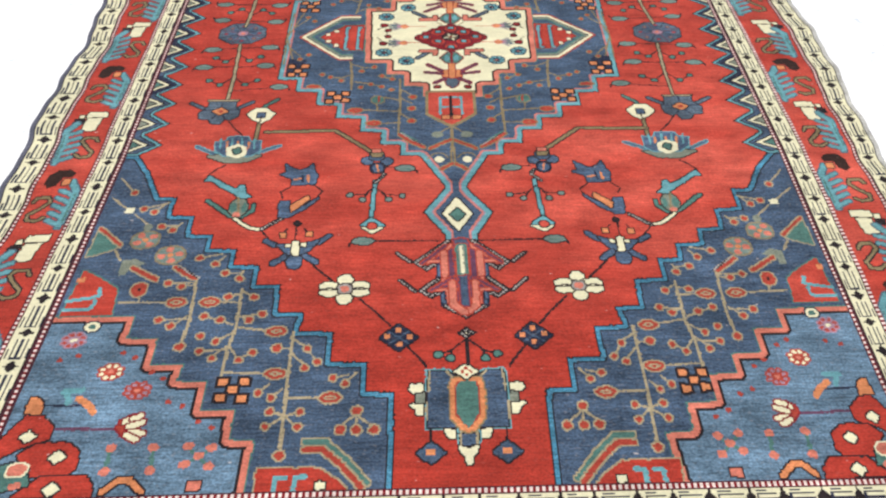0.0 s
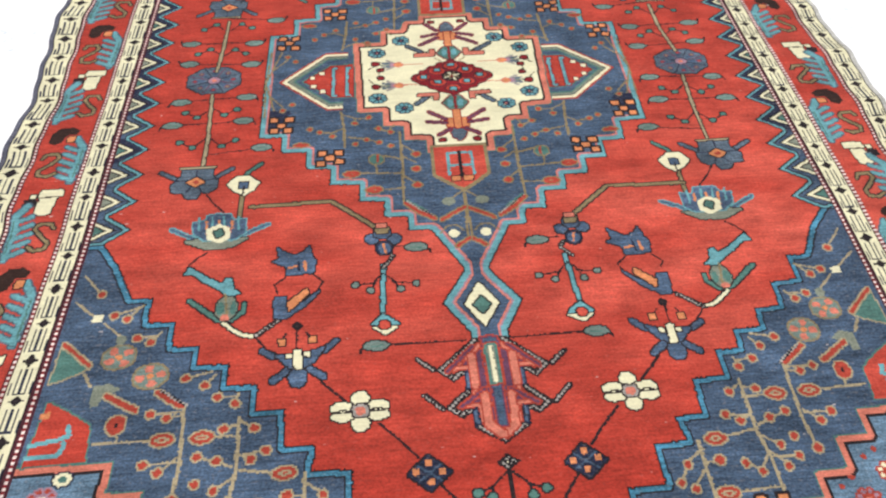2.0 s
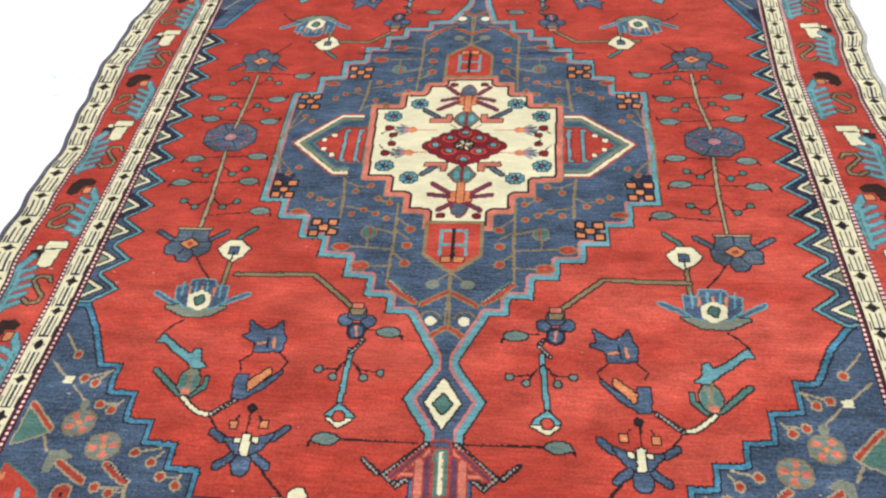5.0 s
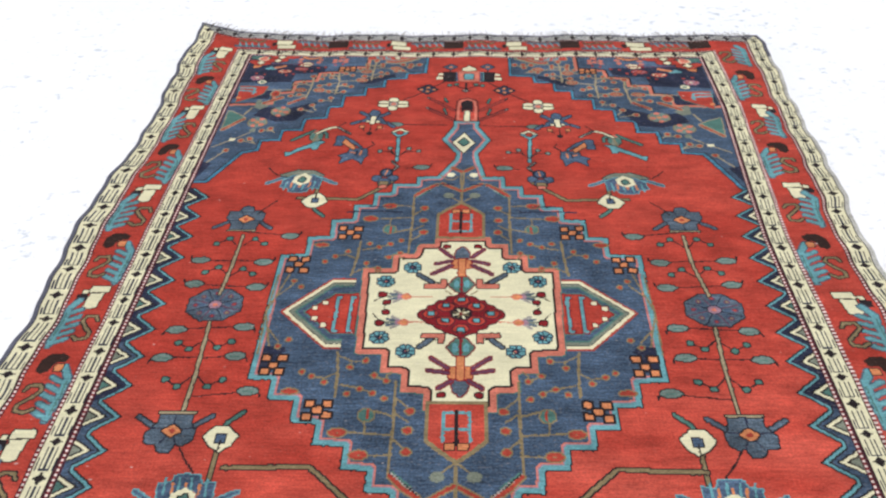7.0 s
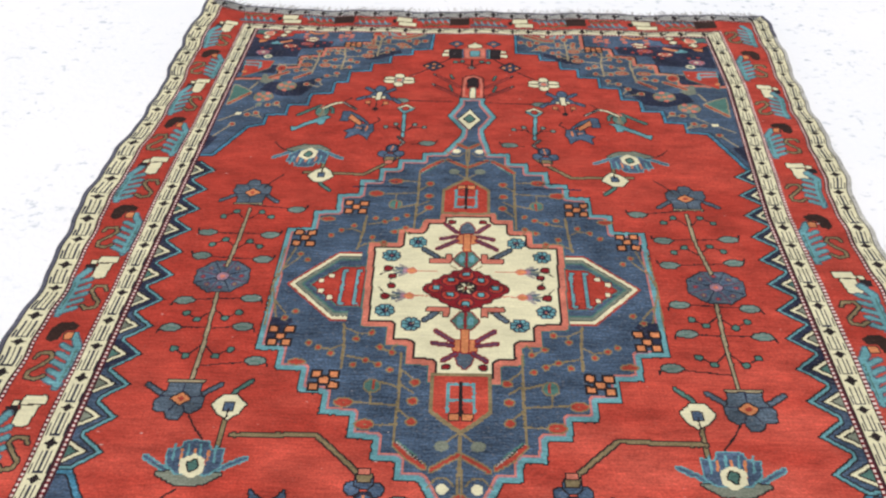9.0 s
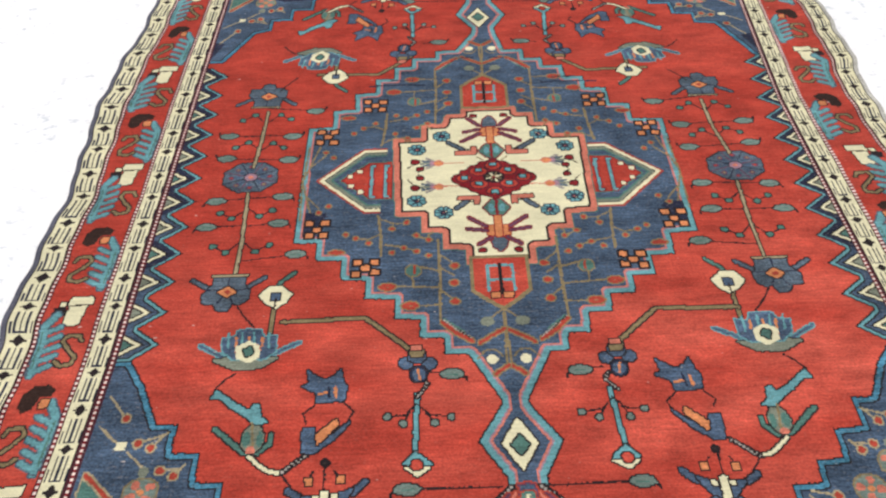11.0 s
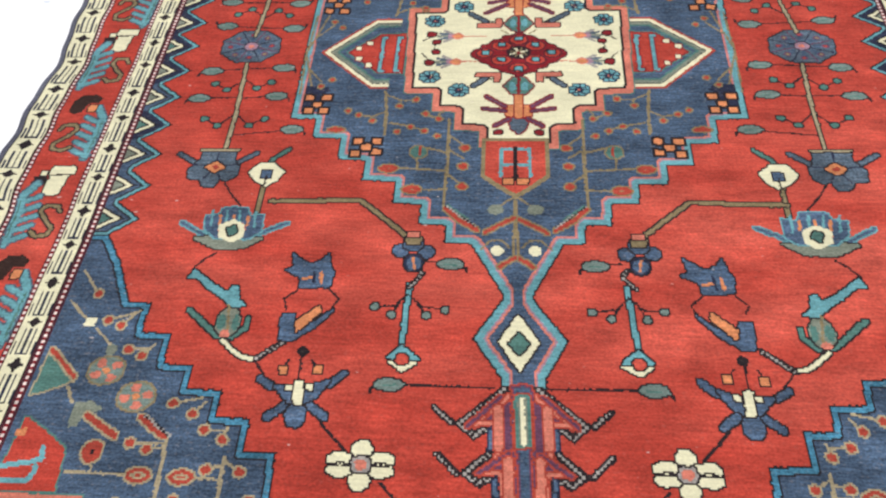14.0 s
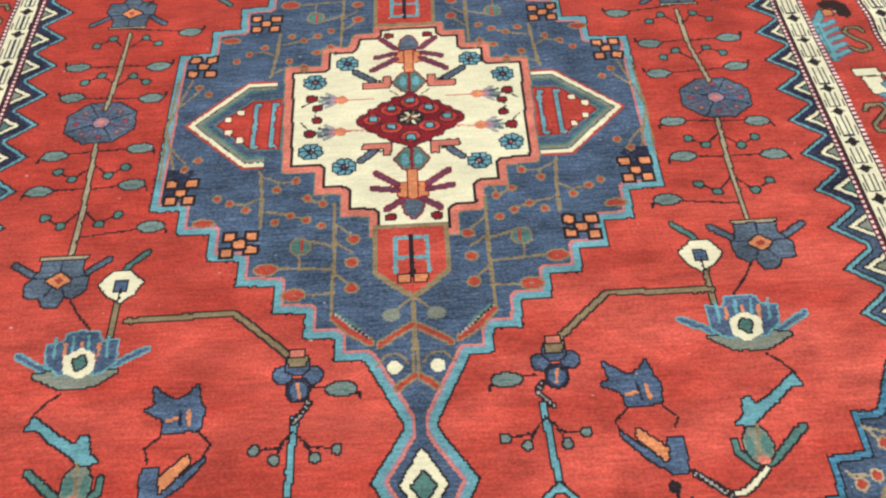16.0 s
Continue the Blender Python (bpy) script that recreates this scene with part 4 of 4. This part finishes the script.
motif("field", "brick-red woollen field with flowering stems", "")
dye[:], owner[:] = NAMES.index("red"), state["now"]
for state["sy"] in (-1, 1):
    for state["sx"] in (1, -1):
        regions()
far(0, 0)
medallion()
zigzag(1)
zigzag(-1)
for sy in (-1, 1):
    for sx in (1, -1):
        state.update(sx=sx, sy=sy, far_p=0, far_q=0, right=0, flip=0)
        quarter()
state.update(far_p=0, far_q=0, right=0, flip=0)
RING = ring()
guard(0.0, 0.057)
cream_band(0.057, 0.235, (-0.320, 0.0735), (-0.162, 0.0635))
guard(0.235, 0.275)
band("main_border", "red main border between two cream bands", 0.275, 0.688, "red")
guard(0.688, 0.735)
cream_band(0.735, 0.955, (-0.317, 0.0755), (-0.102, 0.0645))
band("selvedge", "grey-blue overcast edge cord", 0.955, 1.5, "cord")
dye[(owner == state["now"]) & (RING[0] > 0) & (RING[1] < FIELD_FAR)] = NAMES.index("ash")
border_motifs(1)
border_motifs(-1)
end_motifs((FIELD_FAR + 0.51 * (FAR - FIELD_FAR)) * 1000, 0.44 * (FAR - FIELD_FAR) * 1000, 1)
end_motifs((FIELD_NEAR - 0.51 * (FIELD_NEAR - NEAR)) * 1000, 0.44 * (FIELD_NEAR - NEAR) * 1000, -1)


# ---- laying the chart on the ground: skew, waves and one curled corner ----
# how the rug has pulled out of square: powers of p and q, and their shift in mm
PULL = ((0, 0, -7.9, -0.9), (0, 1, -0.9, 11.3), (0, 2, 12.3, -0.4), (0, 3, 1.3, -4.1), (0, 4, -4.5, -3.8), (1, 0, -1.4, -16.8), (1, 1, -10.5, -12.7),
        (1, 2, 0.5, 0.8), (1, 3, -2.5, 3.0), (2, 0, 0.9, 3.1), (2, 1, -6.3, 0.7), (2, 2, -4.5, -5.3), (3, 0, 3.2, 5.6), (3, 1, 0.1, -0.5))


def lay(p, q):
    n = np.clip((-q - 0.45) / 0.6, 0, 1)
    x = p + n * (0.013 - 0.064 * p * p)
    y = q + p * np.interp(q, (0.35, 0.8, 1.0, 1.15), (0.018, -0.012, -0.012, 0.0))
    e = np.clip((np.abs(p) - 0.74) / 0.22, 0, 1) ** 1.3
    flare = np.where(p < 0, np.interp(q, (0.0, 0.2, 0.45, 0.7, 1.1, 1.28), (0.0, 0.010, 0.0, -0.014, -0.014, -0.03)),
                     np.interp(q, (-0.2, 0.1, 0.4, 0.6, 0.8, 1.0), (0.0, 0.012, 0.008, -0.008, -0.010, 0.0)))
    wave = 0.006 * np.sin(9.5 * q + 2.2 * np.sign(p)) + 0.004 * np.sin(31 * q + np.sign(p)) + 0.002 * np.sin(67 * q)
    x = x + np.sign(p) * e * (flare + wave)
    x = x + 0.042 * np.clip((q - 0.25) / 0.6, 0, 1) * np.clip((p - 0.45) / 0.3, 0, 1)
    t = np.clip((q - 1.0) / 0.25, 0, 1)
    y = y + 0.024 * t * np.clip(-p - 0.3, 0, 1)
    y = y + t * (0.005 * np.sin(17 * p + 1) + 0.003 * np.sin(41 * p))
    z = 0.0015 * np.sin(3.1 * p + 5 * q) + e * 0.004 * (1 + np.sin(9.5 * q + 2.2 * np.sign(p) + 1))
    z = z + 0.045 * np.clip(1 - np.hypot(p + 0.961, (q - 1.300) * 0.8) / 0.26, 0, 1) ** 1.6
    for a, b, dx, dy in PULL:
        x = x + dx / 1000 * p ** a * q ** b
        y = y + dy / 1000 * p ** a * q ** b
    return np.stack([x, y, z], -1)


rug = new("rug")
tagged(rug, "red hand-knotted wool rug with blue medallion on white ground", "rug")
PE = -HALF + np.arange(COLS + 1) * KNOT
QE = NEAR + np.arange(ROWS_Q + 1) * KNOT
GRID = lay(*np.meshgrid(PE, QE)).reshape(-1, 3)


def knots(name, cells, colours):
    """One part: its knots as cells of the pile."""
    r, c = np.divmod(cells, COLS)
    corner = r * (COLS + 1) + c
    quads = np.stack([corner, corner + 1, corner + COLS + 2, corner + COLS + 1], 1)
    used, index = np.unique(quads, return_inverse=True)
    me = bpy.data.meshes.new(name)
    me.vertices.add(len(used))
    me.vertices.foreach_set("co", GRID[used].astype(np.float32).ravel())
    me.loops.add(quads.size)
    me.loops.foreach_set("vertex_index", index.ravel().astype(np.int32))
    me.polygons.add(len(quads))
    me.polygons.foreach_set("loop_start", np.arange(0, quads.size, 4, dtype=np.int32))
    kinds, slot = np.unique(colours, return_inverse=True)
    for k in kinds:
        me.materials.append(WOOL[k])
    me.polygons.foreach_set("material_index", slot.ravel().astype(np.int32))
    me.polygons.foreach_set("use_smooth", np.ones(len(quads), bool))
    me.update(calc_edges=True)
    return new(name, me)


flat_owner, flat_dye = owner.ravel(), dye.ravel()
order = np.argsort(flat_owner, kind="stable")
starts = np.searchsorted(flat_owner[order], np.arange(len(parts) + 1))


def pieces(cells):
    """Splits a motif's knots into its connected pieces, and crumbs."""
    left, groups = set(cells.tolist()), []
    while left:
        todo = [left.pop()]
        group = []
        while todo:
            c = todo.pop()
            group.append(c)
            for n in (c - 1, c + 1, c - COLS, c + COLS, c - COLS - 1, c - COLS + 1, c + COLS - 1, c + COLS + 1):
                if n in left:
                    left.remove(n)
                    todo.append(n)
        groups.append(np.array(group))
    groups.sort(key=len, reverse=True)
    large = [g for g in groups if len(g) >= 8] or groups[:1]
    return large, [g for g in groups if len(g) < 8 and g is not large[0]]


shapes, built = {}, {}
for i, (name, label, on, quarter_of) in enumerate(parts):
    cells = order[starts[i]:starts[i + 1]]
    if len(cells) == 0:
        continue
    if on < 0:
        shapes[i] = [cells]
    else:
        shapes[i], crumbs = pieces(cells)
        shapes[on][0] = np.concatenate([shapes[on][0]] + crumbs)
for i, found in shapes.items():
    name, label, on, quarter_of = parts[i]
    for piece in found:
        ob = knots(name, piece, flat_dye[piece])
        ob.parent = built.get(on, rug)
        built.setdefault(i, ob)
        tagged(ob, label)


def backing():
    """The woven underside, with the cut edge of the pile round it."""
    ps, qs = np.linspace(-HALF, HALF, 90), np.linspace(NEAR, FAR, 120)
    top = lay(*np.meshgrid(ps, qs))
    low = top - np.array([0, 0, 0.0085])
    low[..., 2] = np.maximum(low[..., 2], -0.0118)
    bm = bmesh.new()
    vs = [[bm.verts.new(v) for v in row] for row in low]
    for a, b in zip(vs, vs[1:]):
        for j in range(len(a) - 1):
            bm.faces.new((a[j], b[j], b[j + 1], a[j + 1]))
    loop = [(0, j) for j in range(90)] + [(i, 89) for i in range(1, 120)] + [(119, j) for j in range(88, -1, -1)] + [(i, 0) for i in range(118, 0, -1)]
    rim = [bm.verts.new(top[i][j] - np.array([0, 0, 0.0004])) for i, j in loop]
    for k, (i, j) in enumerate(loop):
        i2, j2 = loop[(k + 1) % len(loop)]
        bm.faces.new((vs[i][j], vs[i2][j2], rim[(k + 1) % len(loop)], rim[k]))
    me = bpy.data.meshes.new("backing")
    bm.to_mesh(me)
    bm.free()
    me.materials.append(WOOL[NAMES.index("slate")])
    ob = new("backing", me)
    ob.parent = rug
    tagged(ob, "slate-blue woven backing and cut edge")


backing()


def fringe(name, q, out, seed):
    """Short worn warp ends along one end of the rug."""
    rng = random.Random(seed)
    bm = bmesh.new()
    for i in range(460):
        p = -HALF + 0.01 + (2 * HALF - 0.02) * (i + rng.random()) / 460
        base = lay(np.float64(p), np.float64(q))
        base = Vector((base[0], base[1], max(base[2] - 0.004, -0.008)))
        length, lean, w = rng.uniform(0.006, 0.05), rng.uniform(-0.02, 0.02), 0.0011
        tip = Vector((base.x + lean, base.y + out * length, max(base.z - 0.004, -0.0105)))
        ring_a = [bm.verts.new(base + Vector((w * math.cos(a), 0, w * math.sin(a)))) for a in (0.5, 2.6, 4.7)]
        ring_b = [bm.verts.new(tip + 0.5 * Vector((w * math.cos(a), 0, w * math.sin(a)))) for a in (0.5, 2.6, 4.7)]
        for k in range(3):
            bm.faces.new((ring_a[k], ring_a[(k + 1) % 3], ring_b[(k + 1) % 3], ring_b[k]))
        bm.faces.new(ring_b)
    me = bpy.data.meshes.new(name)
    bm.to_mesh(me)
    bm.free()
    me.materials.append(WOOL[NAMES.index("grey")])
    ob = new(name, me)
    ob.parent = rug
    tagged(ob, "short worn grey warp fringe", kind="stuff")


fringe("fringe", FAR, 1, 3)
fringe("fringe", NEAR, -1, 4)
